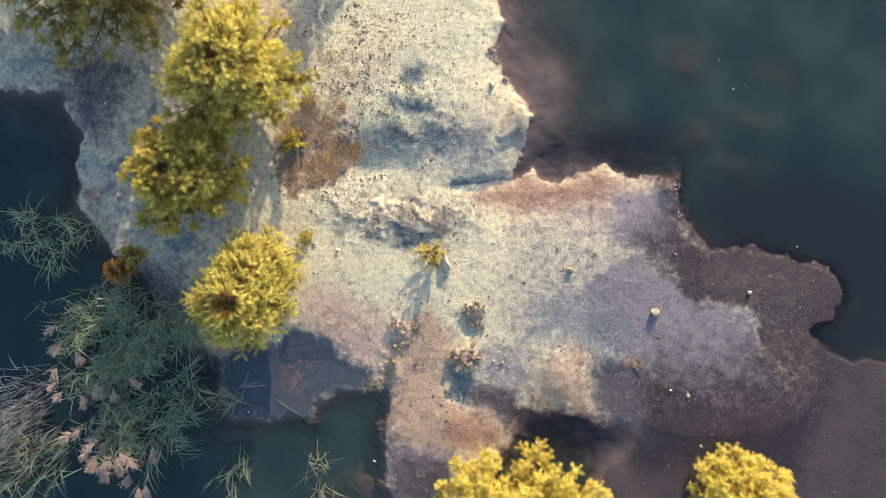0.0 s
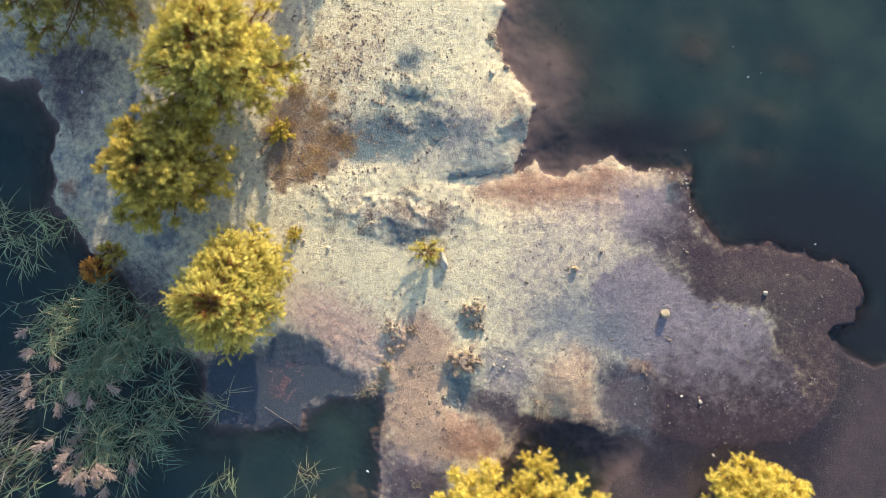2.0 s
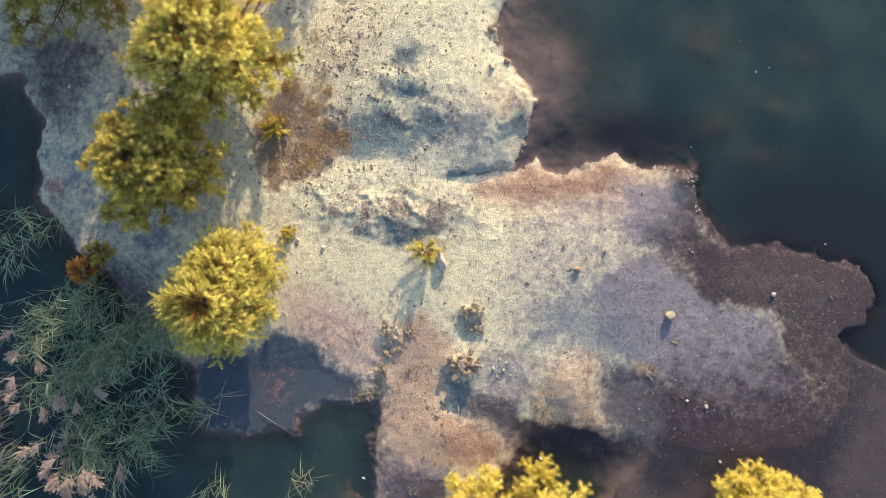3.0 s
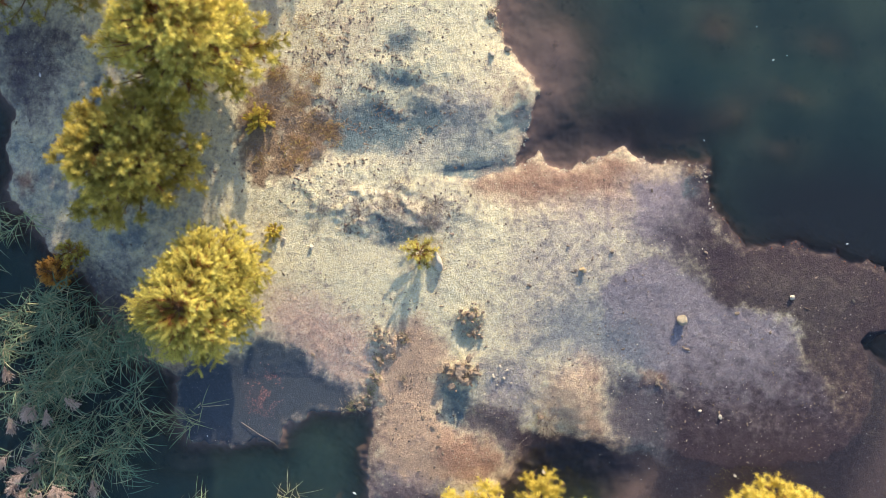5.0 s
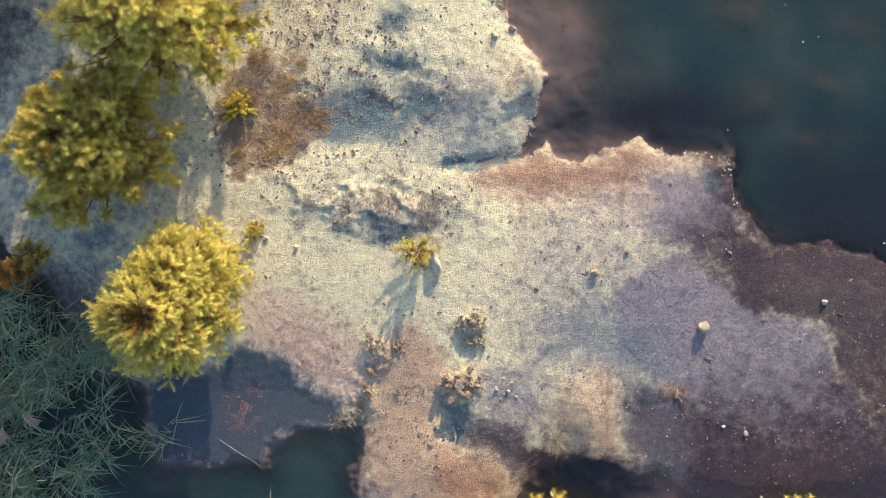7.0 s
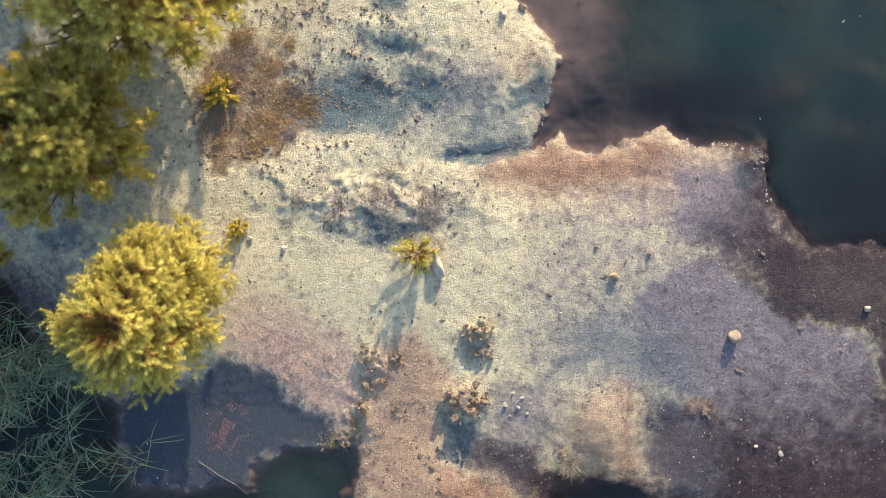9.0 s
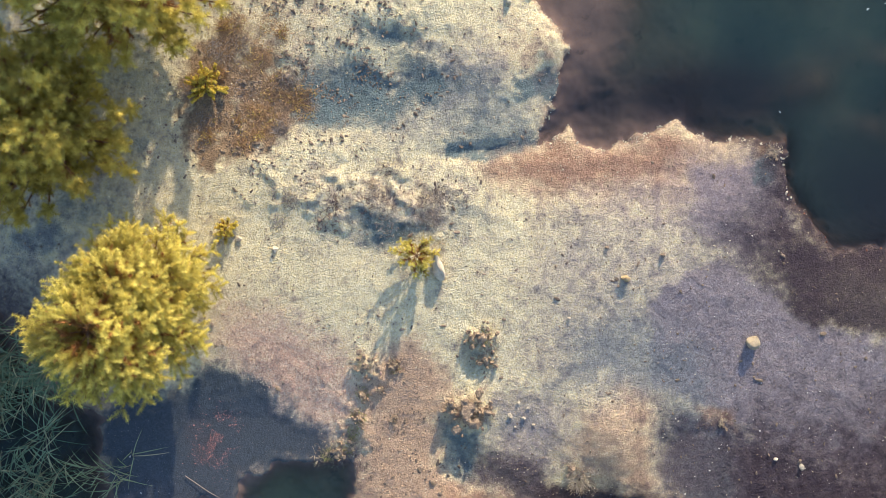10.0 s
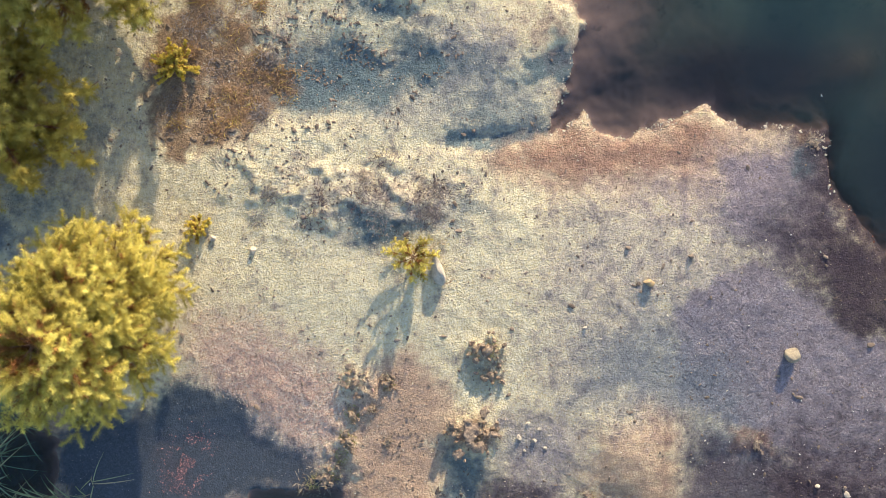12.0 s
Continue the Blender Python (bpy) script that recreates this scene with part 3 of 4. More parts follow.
store("rust", over(
    stain([(-10.75, 5.23), (-9.09, 5.47), (-8.30, 4.76), (-8.93, 3.65), (-9.25, 2.86), (-10.20, 3.25)], 0.45, 0.7),
    stain([(0.94, 1.47), (2.05, 1.94), (2.60, 2.15), (3.39, 1.75), (4.50, 2.29), (5.13, 1.91), (4.50, 1.44), (3.39, 1.15), (1.97, 1.09)], 0.9, 0.45),
    stain([(3.55, -2.64), (4.10, -2.64), (4.31, -4.09), (4.26, -4.65), (3.71, -4.49), (3.86, -3.46)], 0.5, 0.4),
    stain([(0.55, -4.38), (1.34, -4.65), (1.92, -5.23), (1.65, -5.55), (0.39, -5.59), (0.07, -4.88)], 0.85, 0.4),
    stain([(5.05, -3.07), (5.76, -3.07), (5.79, -3.38), (5.13, -3.38)], 0.95, 0.25), stain([(-2.14, -3.93), (-1.19, -2.83), (-0.88, -4.09), (-1.19, -5.67), (-1.51, -5.04)], 0.35, 0.5),
    stain([(0.39, -2.75), (1.02, -2.67), (1.10, -3.22), (0.47, -3.30)], 0.7, 0.25), stain([(1.89, 3.97), (2.60, 3.73), (2.28, 3.41), (1.65, 3.33)], 0.45, 0.4),
    stain([(-4.59, -3.30), (-4.27, -3.14), (-3.91, -3.93), (-4.19, -3.93)], 0.9, 0.25), stain([(-9.88, 1.67), (-9.41, 1.75), (-9.38, 1.31), (-9.75, 1.25)], 0.9, 0.25),
    stain([(-1.35, -5.67), (0.07, -5.67), (-0.09, -6.30), (-1.19, -6.15)], 0.5, 0.5)))
store("wet", 1.25 * over(
    stain([(-1.35, -5.51), (0.39, -5.91), (0.39, -8.20), (-1.51, -8.20)], 0.7, 0.5),
    stain([(5.29, -3.38), (6.71, -3.78), (8.13, -4.44), (10.34, -4.65), (10.97, -5.36), (10.50, -7.25), (5.60, -7.25), (5.13, -5.67), (5.76, -4.72)], 0.70, 0.45),
    stain([(5.13, 0.02), (6.71, 1.75), (6.87, 0.65), (7.66, -0.14), (7.34, -1.49), (6.08, -0.38)], 0.72, 0.9),
    stain([(1.18, -3.78), (1.97, -3.93), (2.44, -4.72), (1.97, -5.20), (1.34, -4.65), (0.70, -4.33)], 0.80, 0.4), stain([(4.21, -2.70), (4.97, -3.14), (5.76, -3.65), (5.68, -4.80), (4.50, -4.80), (4.31, -3.93)], 0.62, 0.45),
    stain([(-10.75, 5.39), (-9.09, 5.55), (-8.46, 4.91), (-9.09, 3.81), (-9.25, 3.02), (-10.20, 3.33), (-10.36, 4.28)], 0.55, 0.6), stain([(-8.46, -0.38), (-7.04, -0.46), (-6.88, -2.04), (-8.30, -1.88)], 0.6, 0.6),
    stain([(-5.93, -4.09), (-4.83, -4.33), (-3.56, -4.57), (-3.59, -4.80), (-5.93, -4.80)], 0.8, 0.3), 0.25 * rim * (gz > 0)))
dark_flat = stain([(6.63, 0.65), (7.50, -0.03), (8.29, 0.08), (9.79, -0.17), (10.66, -0.43), (11.53, -1.01), (11.37, -2.51), (13.03, -2.83), (19.35, -3.14), (19.35, -10.41), (10.50, -10.41), (10.50, -5.67), (10.26, -4.53), (9.68, -3.59), (9.00, -2.51), (8.73, -1.69), (7.18, -1.41), (5.92, -0.30), (5.44, 0.17)], 1.0, 0.22)
store("soaked", over((0.72 + 0.22 * np.clip((gy + 3.6) / 2.0, 0, 1)) * dark_flat * np.clip((gx - 5.3) / 1.9, 0, 1),
    stain([(4.34, -4.80), (5.29, -4.88), (6.39, -5.67), (6.71, -8.20), (2.92, -8.20), (3.55, -5.67)], 0.85, 0.5), stain([(1.97, -4.49), (2.92, -4.44), (4.34, -4.69), (4.34, -5.51), (2.28, -5.36)], 0.9, 0.35),
    stain([(-2.14, -3.93), (-1.35, -4.09), (-1.35, -5.67), (-2.14, -5.36)], 0.6, 0.5), 0.5 * (gz <= 0) * np.clip((gx - 3.5) / 2.0, 0, 1), np.clip((gx - 5.0) / 1.2, 0, 1) * 0.85 * np.clip(1.0 - gz / 0.10, 0, 1)))
store("litter", (1 + 0.7 * fractal(gx, gy, 0.5, 81, 3, 0.6)) * over(
    stain([(-4.38, 3.89), (-3.40, 4.12), (-2.77, 3.57), (-2.14, 2.62), (-2.53, 2.23), (-2.93, 1.72), (-3.72, 1.56), (-4.38, 1.60), (-4.54, 2.54)], 0.98, 0.5),
    stain([(-3.40, 6.49), (-2.46, 6.65), (-1.19, 6.02), (-1.35, 5.23), (-2.61, 4.91), (-3.40, 4.12)], 0.30, 0.8), stain([(-1.19, 1.52), (0.07, 1.44), (-0.09, 0.73), (-1.35, 0.81)], 0.45, 0.5),
    stain([(0.70, -2.67), (1.10, -2.67), (1.02, -3.22), (0.47, -3.22)], 0.5, 0.3), stain([(6.16, 2.04), (6.63, 2.04), (6.55, 1.67), (6.16, 1.67)], 0.7, 0.25)))
ground = tagged(new("ground", ground_mesh), "pale sandy lake bank with damp mauve, rusty mud and painted bluish shade patches", "ground", kind="structure")
water_mesh = sheet("water", -13.5, 12.5, -8.0, 8.0, 0.12, 2500, 0.0, WATER)[0]
water = tagged(new("water", water_mesh), "still dark teal lake water over brown mud", "water", kind="structure")


def lie(x, y):
    return float(terrain(np.array([x]), np.array([y]))[0][0])


# ---- plants ----
def tube(points, radii, sides=6):
    """Rings along a line of points."""
    verts, faces = [], []
    for i, (p, r) in enumerate(zip(points, radii)):
        a = Vector(points[max(i - 1, 0)])
        b = Vector(points[min(i + 1, len(points) - 1)])
        along = (b - a).normalized()
        side = along.orthogonal().normalized()
        over = along.cross(side)
        for k in range(sides):
            w = 2 * math.pi * k / sides
            verts.append(Vector(p) + (side * math.cos(w) + over * math.sin(w)) * r)
    for i in range(len(points) - 1):
        for k in range(sides):
            a, b = i * sides + k, i * sides + (k + 1) % sides
            faces.append((a, b, b + sides, a + sides))
    faces.append(tuple(range(sides))[::-1])
    faces.append(tuple(range(len(verts) - sides, len(verts))))
    return verts, faces


def join(pieces):
    verts, faces = [], []
    for v, f in pieces:
        n = len(verts)
        verts += v
        faces += [tuple(i + n for i in face) for face in f]
    return verts, faces


def bristles(base, along, length, count, needle, width, rng, spread=0.75):
    """Needle sprays: for each row a stem with slim needles all round it, as triangles."""
    base, along, length = np.asarray(base), np.asarray(along), np.asarray(length)
    f = len(base)
    along = along / np.linalg.norm(along, axis=1, keepdims=True)
    side = np.cross(along, np.array([0.31, 0.17, 0.93]))
    side /= np.linalg.norm(side, axis=1, keepdims=True) + 1e-9
    over = np.cross(along, side)
    k = (np.arange(count) + 0.5) / count
    at = np.clip(k[None, :] + rng.normal(0, 0.02, (f, count)), 0, 1)
    turn = np.arange(count)[None, :] * 2.4 + rng.uniform(0, 6.28, (f, 1))
    radial = side[:, None] * np.cos(turn)[..., None] + over[:, None] * np.sin(turn)[..., None]
    start = base[:, None] + along[:, None] * (at * length[:, None])[..., None]
    lean = (1 - spread + 0.35 * at ** 4)[..., None]
    way = along[:, None] * lean + radial * spread + rng.normal(0, 0.12, (f, count, 3))
    way /= np.linalg.norm(way, axis=2, keepdims=True)
    reach = needle * (0.85 + 0.35 * np.sin(3.14 * at ** 0.7) - 0.1 * at ** 6) * rng.uniform(0.75, 1.15, (f, count))
    tip = start + way * reach[..., None]
    across = np.cross(way, along[:, None] + rng.normal(0, 0.5, (f, count, 3)))
    across /= np.linalg.norm(across, axis=2, keepdims=True) + 1e-9
    half = across * width / 2
    verts = np.stack([start - half, start + half, tip], 2).reshape(-1, 3)
    return verts


def triangles(verts):
    return np.arange(len(verts)).reshape(-1, 3)


def fir(name, x, y, height, radius, seed, needles, label, boughs=70, low=0.10, fatness=1.0, bunched=0.7, per_spray=46, group="young firs on the bank", category="tree", puff=1.0, needle=0.07, even=0.0):
    """A young fir: trunk, boughs in rising whorls, bottle-brush sprays along each bough."""
    rng = np.random.default_rng(seed)
    z0 = max(lie(x, y), -0.3) - 0.04
    root = thing(name, (x, y, z0), label, category, group)
    size = min(1.0, height / 1.5)
    line = [Vector((0.05 * size * math.sin(5 * k + seed), 0.05 * size * math.cos(4 * k + seed), height * k)) for k in np.linspace(0, 0.97, 8)]
    v, f = tube(line, [0.024 * height * (1 - 0.9 * k) + 0.005 for k in np.linspace(0, 1, 8)], 8)
    part("trunk", mesh_from("trunk", v, f, BARK, True), root)
    base, along, length, inner, tone = [], [], [], [], []
    lobes = rng.uniform(0.78, 1.12, 9)
    for i in range(boughs):
        k = low + (0.985 - low) * ((i + rng.uniform(0, 0.6)) / boughs)
        w = i * 2.39996 + rng.uniform(-0.35, 0.35)
        reach = radius * (1 - k ** 2.2) ** 0.6 * ((1 - even) * rng.uniform(0.70, 1.05) * lobes[int((w % 6.283) / 6.284 * 9)] + even * 0.93) + 0.10 * size
        rise = 0.05 + 0.55 * k ** 2 + rng.uniform(-0.08, 0.16)
        j = k * 7
        s = line[min(int(j), 6)].lerp(line[min(int(j) + 1, 7)], j - int(j))
        way = Vector((math.cos(w), math.sin(w), 0))
        cross = Vector((-way.y, way.x, 0)) * rng.uniform(-0.3, 0.3)
        steps = np.linspace(0, 1, 6)
        pts = [s + way * reach * u + cross * reach * u * u + Vector((0, 0, reach * (rise * u + 0.20 * u ** 3 - 0.12 * u * (1 - u)))) for u in steps]
        v, f = tube(pts, [size * 0.020 * (1 - 0.85 * u) * (0.5 + reach / 2) + 0.003 for u in steps], 5)
        part("branch", mesh_from("branch", v, f, BARK, True), root)
        for q in range(10 if height > 2.4 else 5):
            c = pts[1].lerp(pts[4], rng.uniform())
            inner.append((c, (pts[3] - pts[1]) + Vector(rng.normal(0, 0.4, 3)) * reach * 0.5, size * rng.uniform(0.12, 0.26)))
        tufted = rng.uniform() < bunched
        own = rng.uniform(-0.25, 0.25)
        fwd = (pts[5] - pts[3]).normalized()
        aside = Vector((-fwd.y, fwd.x, 0)).normalized()
        n = max(2, int(reach / ((0.27 * puff if tufted else 0.19) * size)))
        for q in range(n):
            u = min(0.16 + 0.84 * (q + rng.uniform(0.2, 0.9)) / n, 0.99)
            c = pts[min(int(u * 5), 4)].lerp(pts[min(int(u * 5) + 1, 5)], u * 5 - int(u * 5))
            # darker towards the trunk: older growth plus shade painted into the tone
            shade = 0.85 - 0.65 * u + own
            if tufted:
                # a round rosette of short sprays on a side twig
                hand = 1 if q % 2 else -1
                c = c + (aside * hand * rng.uniform(0.05, 0.26) * (1.2 - u) + Vector((0, 0, rng.uniform(0.0, 0.10)))) * size * puff
                lead = (fwd * 0.7 + aside * hand * rng.uniform(0, 0.6) + Vector((0, 0, rng.uniform(0.3, 0.8)))).normalized()
                ring = lead.orthogonal().normalized()
                rung = lead.cross(ring)
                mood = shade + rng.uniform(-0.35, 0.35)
                for fan in range(6):
                    w2 = fan * 1.2566 + rng.uniform(-0.2, 0.2)
                    out = lead if fan == 5 else lead * rng.uniform(0.45, 0.9) + (ring * math.cos(w2) + rung * math.sin(w2))
                    base.append(c), along.append(out), length.append(size * puff * rng.uniform(0.13, 0.20)), tone.append(mood + rng.uniform(-0.1, 0.1))
            else:
                # a flat frond: side twigs in pairs, shorter towards the tip
                for hand in (-1, 1):
                    out = fwd * rng.uniform(0.75, 1.0) + aside * hand * rng.uniform(0.55, 0.9) + Vector((0, 0, rng.uniform(-0.05, 0.2)))
                    base.append(c), along.append(out), length.append(size * rng.uniform(0.30, 0.46) * (1.3 - 0.7 * u)), tone.append(shade + rng.uniform(-0.2, 0.2))
        base.append(pts[4]), along.append(pts[5] - pts[4] + Vector((0, 0, 0.06))), length.append(size * rng.uniform(0.30, 0.40)), tone.append(0.15 + own)
    tri = bristles(base, along, length, per_spray, needle * fatness * (0.5 + 0.5 * size), 0.0165 * (50 / per_spray) ** 0.7 * fatness * (0.5 + 0.5 * size), rng, 0.80)
    dry = bristles([i[0] for i in inner], [i[1] for i in inner], [i[2] for i in inner], 22, 0.055 * (0.5 + 0.5 * size), 0.016 * (0.5 + 0.5 * size), rng, 0.6)
    part("inner_foliage", fast_mesh("inner_foliage", dry, triangles(dry), NEEDLES_DRY), root, "dry orange-brown inner needles")
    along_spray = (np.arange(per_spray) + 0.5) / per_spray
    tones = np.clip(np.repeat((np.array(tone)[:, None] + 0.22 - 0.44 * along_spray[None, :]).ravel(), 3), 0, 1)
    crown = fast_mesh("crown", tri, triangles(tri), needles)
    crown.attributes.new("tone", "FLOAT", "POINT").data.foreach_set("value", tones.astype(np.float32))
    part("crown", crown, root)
    return root


fir("fir_tree", -5.30, 4.60, 3.4, 2.05, 11, NEEDLES, "bushy young fir with sunlit yellow-green needles on the bank", 130, bunched=0.75, per_spray=95, puff=1.45, needle=0.095)
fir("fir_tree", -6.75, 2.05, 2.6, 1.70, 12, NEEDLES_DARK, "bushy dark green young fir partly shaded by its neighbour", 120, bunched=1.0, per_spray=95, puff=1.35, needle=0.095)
fir("fir_tree", -4.88, -0.55, 2.2, 1.06, 13, NEEDLES, "small sunlit yellow-green fir beside the dry sand", 110, bunched=0.0, per_spray=115, even=0.45)
fir("fir_tree", -5.12, -1.30, 2.7, 1.32, 14, NEEDLES, "sunlit yellow-green fir at the edge of the reeds", 135, bunched=0.0, per_spray=115, even=0.35)
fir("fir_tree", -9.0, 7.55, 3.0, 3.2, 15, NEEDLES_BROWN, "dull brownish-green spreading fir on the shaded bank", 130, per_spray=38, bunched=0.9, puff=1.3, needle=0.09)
fir("fir_tree", 2.22, -7.72, 2.0, 2.75, 16, NEEDLES_GOLD, "golden-yellow spreading fir by the southern mud", 130, 0.06, 1.0, 1.0, 52, puff=1.45, needle=0.11, even=0.65)
fir("fir_tree", 8.26, -6.78, 2.0, 1.34, 17, NEEDLES_GOLD, "golden-yellow young fir on the wet mud flat", 120, 0.06, 1.0, 1.0, 52, puff=1.35, needle=0.11, even=0.75)
# next three firs stand out of view, added to shade bank and reeds
fir("fir_tree", -7.3, 9.6, 5.2, 2.5, 25, NEEDLES_DARK, "unseen tall dark green fir added to shade the bank", 75, per_spray=16)
fir("fir_tree", -12.2, 9.9, 5.4, 2.8, 27, NEEDLES_BROWN, "unseen dull brownish-green fir added to shade the bank", 75, per_spray=16)
fir("fir_tree", -9.9, 10.9, 5.8, 2.7, 28, NEEDLES_BROWN, "unseen broad brownish-green fir added to shade the bank", 75, per_spray=16)
fir("fir_tree", -2.6, 9.4, 1.4, 0.9, 26, NEEDLES_DARK, "small dark green fir on the northern sand", 40)
fir("fir_sapling", *(-0.20, -0.14), 0.50, 0.42, 18, NEEDLES, "small yellow-green fir sapling beside a pale stone", 16, 0.15, 0.8, 0.0, 70, "saplings on the sand")
fir("fir_sapling", *(-3.67, 0.34), 0.20, 0.26, 19, NEEDLES_GOLD, "tiny yellow-green sapling on the dry sand", 18, 0.15, 0.6, 0.6, 30, "saplings on the sand")
fir("fir_sapling", *(-8.90, -0.61), 0.8, 0.42, 20, NEEDLES_ORANGE, "withered orange fir sapling at the reed edge", 26, 0.15, 0.9, 0.0, 70, "saplings on the sand")
fir("fir_sapling", *(-8.44, -0.14), 0.5, 0.38, 23, NEEDLES_DARK, "small dull olive sapling at the reed edge", 16, 0.15, 0.8, 0.0, 70, "saplings on the sand")
fir("fir_sapling", -4.02, 2.98, 0.20, 0.40, 21, NEEDLES_GOLD, "low ochre-yellow sapling in dry brown brush", 30, 0.12, 0.7, 0.8, 30, "saplings on the sand")


# ---- reeds ----
def blades(root, way, length, width, rng, droop=0.55, bits=5):
    """Long narrow leaves that arch over: strips of quads."""
    root, way, length = np.asarray(root, float), np.asarray(way, float), np.asarray(length, float)
    n = len(root)
    way = way / np.linalg.norm(way, axis=1, keepdims=True)
    k = np.linspace(0, 1, bits)
    mid = root[:, None] + way[:, None] * (k[None, :] * length[:, None])[..., None]
    mid[..., 2] -= droop * (k ** 2)[None, :] * length[:, None] * rng.uniform(0.3, 1.2, (n, 1))
    flat = np.stack([-way[:, 1], way[:, 0], rng.normal(0, 0.5, n)], 1)
    flat /= np.linalg.norm(flat, axis=1, keepdims=True) + 1e-9
    taper = np.array([0.5, 1.0, 0.85, 0.5, 0.06]) if bits == 5 else np.linspace(1, 0.1, bits)
    half = flat[:, None] * (width * 0.5 * taper)[None, :, None]
    verts = np.stack([mid - half, mid + half], 2).reshape(-1, 3)
    a = (np.arange(n)[:, None] * bits * 2 + np.arange(bits - 1)[None, :] * 2).ravel()
    return verts, np.stack([a, a + 1, a + 3, a + 2], 1)


def reed_clump(x, y, wide, deep, stalks, height, seed, label, plumes=6, leaf=REED_LEAF, lean=(-0.15, -0.35), spread=0.3, leaves=12, sunk=0.25, stems_of=None):
    rng = np.random.default_rng(seed)
    root_z = max(min(lie(x, y), 0.0), -sunk) - 0.03
    clump = thing("reed_clump", (x, y, root_z), label, "reeds", "reeds in the shallows")
    roots, ways, lengths, stems = [], [], [], []
    heads = []
    for i in range(stalks):
        r, w = math.sqrt(rng.uniform(0, 1)), rng.uniform(0, 6.283)
        if i % 4 == 0:
            knot = np.array([wide * r * math.cos(w), deep * r * math.sin(w), 0.0])
            sway = rng.normal(0, 0.8 * spread, 2)
        foot = knot + np.array([rng.normal(0, 0.16), rng.normal(0, 0.16), 0.0])
        h = height * rng.uniform(0.6, 1.1)
        tilt = np.array([lean[0], lean[1]]) + sway + rng.normal(0, 0.18, 2)
        line = [Vector((foot[0] + tilt[0] * h * u ** 1.6, foot[1] + tilt[1] * h * u ** 1.6, h * u * (1 - 0.12 * u))) for u in np.linspace(0, 1, 5)]
        stems.append(tube(line, [0.008, 0.007, 0.006, 0.005, 0.003], 3))
        for q in range(leaves):
            u = rng.uniform(0.35, 1.0)
            c = line[min(int(u * 4), 3)].lerp(line[min(int(u * 4) + 1, 4)], u * 4 - int(u * 4))
            a = rng.uniform(0, 6.283)
            roots.append(c), lengths.append(rng.uniform(0.22, 0.78))
            ways.append((math.cos(a) + 1.6 * tilt[0], math.sin(a) + 1.6 * tilt[1], rng.uniform(-0.2, 0.7)))
        heads.append((line[4], (line[4] - line[3]).normalized(), tilt))
    heads.sort(key=lambda h: h[0].y + 0.6 * h[0].x + rng.normal(0, 0.5))
    v, f = join(stems)
    part("stem_mass", mesh_from("stem_mass", v, f, stems_of or REED_DRY, True), clump, "pale straw-coloured reed stalks")["kind"] = "stuff"
    v, f = blades(roots, ways, lengths, 0.019, rng)
    part("leaf_mass", fast_mesh("leaf_mass", v, f, leaf), clump)["kind"] = "stuff"
    for tip, fwd, tilt in heads[:plumes]:
        n = 34
        k = np.sort(rng.uniform(0, 1, n))
        hang = np.array([tilt[0], tilt[1], 0.0]) / (abs(tilt[0]) + abs(tilt[1]) + 0.2)
        base = np.array(tip)[None] + hang[None] * (k[:, None] * 0.38) + np.array([0, 0, 1.0])[None] * (0.12 * k - 0.2 * k * k)[:, None]
        out = hang[None] + rng.normal(0, 0.22, (n, 3)) + np.array([0, 0, -0.2])
        tri = bristles(base, out, rng.uniform(0.17, 0.32, n) * (1.2 - 0.5 * k), 26, 0.055, 0.013, rng, 0.45)
        part("plume", fast_mesh("plume", tri, triangles(tri), PLUME), clump, "feathery beige-pink seed plume")
    return clump


reed_clump(-10.9, -4.3, 0.7, 1.0, 90, 2.0, 40, "bleached dry reed stalks leaning over the water", 8, REED_BLEACHED, (-0.85, -0.50), 0.22, 2, stems_of=REED_BLEACHED)
SHADED = "blue-green reeds with arching leaves standing in dark water"
reed_clump(-8.75, -1.8, 1.6, 0.9, 92, 1.5, 31, SHADED + " beside the bank", 10)
reed_clump(-7.3, -1.9, 0.8, 0.7, 30, 1.1, 32, SHADED + " near the firs", 0)
reed_clump(-8.1, -3.8, 1.3, 1.5, 112, 1.6, 33, SHADED + " with drooping plumes", 26)
reed_clump(-9.0, -2.6, 0.8, 0.8, 34, 1.4, 34, SHADED, 3)
reed_clump(-11.1, -5.5, 1.0, 1.1, 70, 1.8, 35, "dense reeds with pale dry stalks and heavy plumes", 9, lean=(-0.35, -0.1), leaves=5)
reed_clump(-10.7, 0.35, 1.2, 1.1, 32, 0.9, 36, "sparse thin olive reeds low over dark water", 0, REED_OLIVE, lean=(-0.2, -0.2), spread=0.5, leaves=7, sunk=0.03)
reed_clump(-5.75, -3.75, 0.6, 0.5, 10, 0.5, 37, "few thin grey-green reeds at the water's edge", 0, REED_OLIVE, spread=0.6, leaves=5, sunk=0.03)
reed_clump(-3.25, -6.15, 0.25, 0.45, 9, 0.7, 38, "small yellow-green reed tuft in open water", 0, REED_DRY, spread=0.3, leaves=6, sunk=0.05)
reed_clump(-5.3, -6.2, 0.7, 0.6, 12, 0.5, 39, "broken reed stems lying on the water", 0, REED_OLIVE, spread=0.9, leaves=4, sunk=0.0)


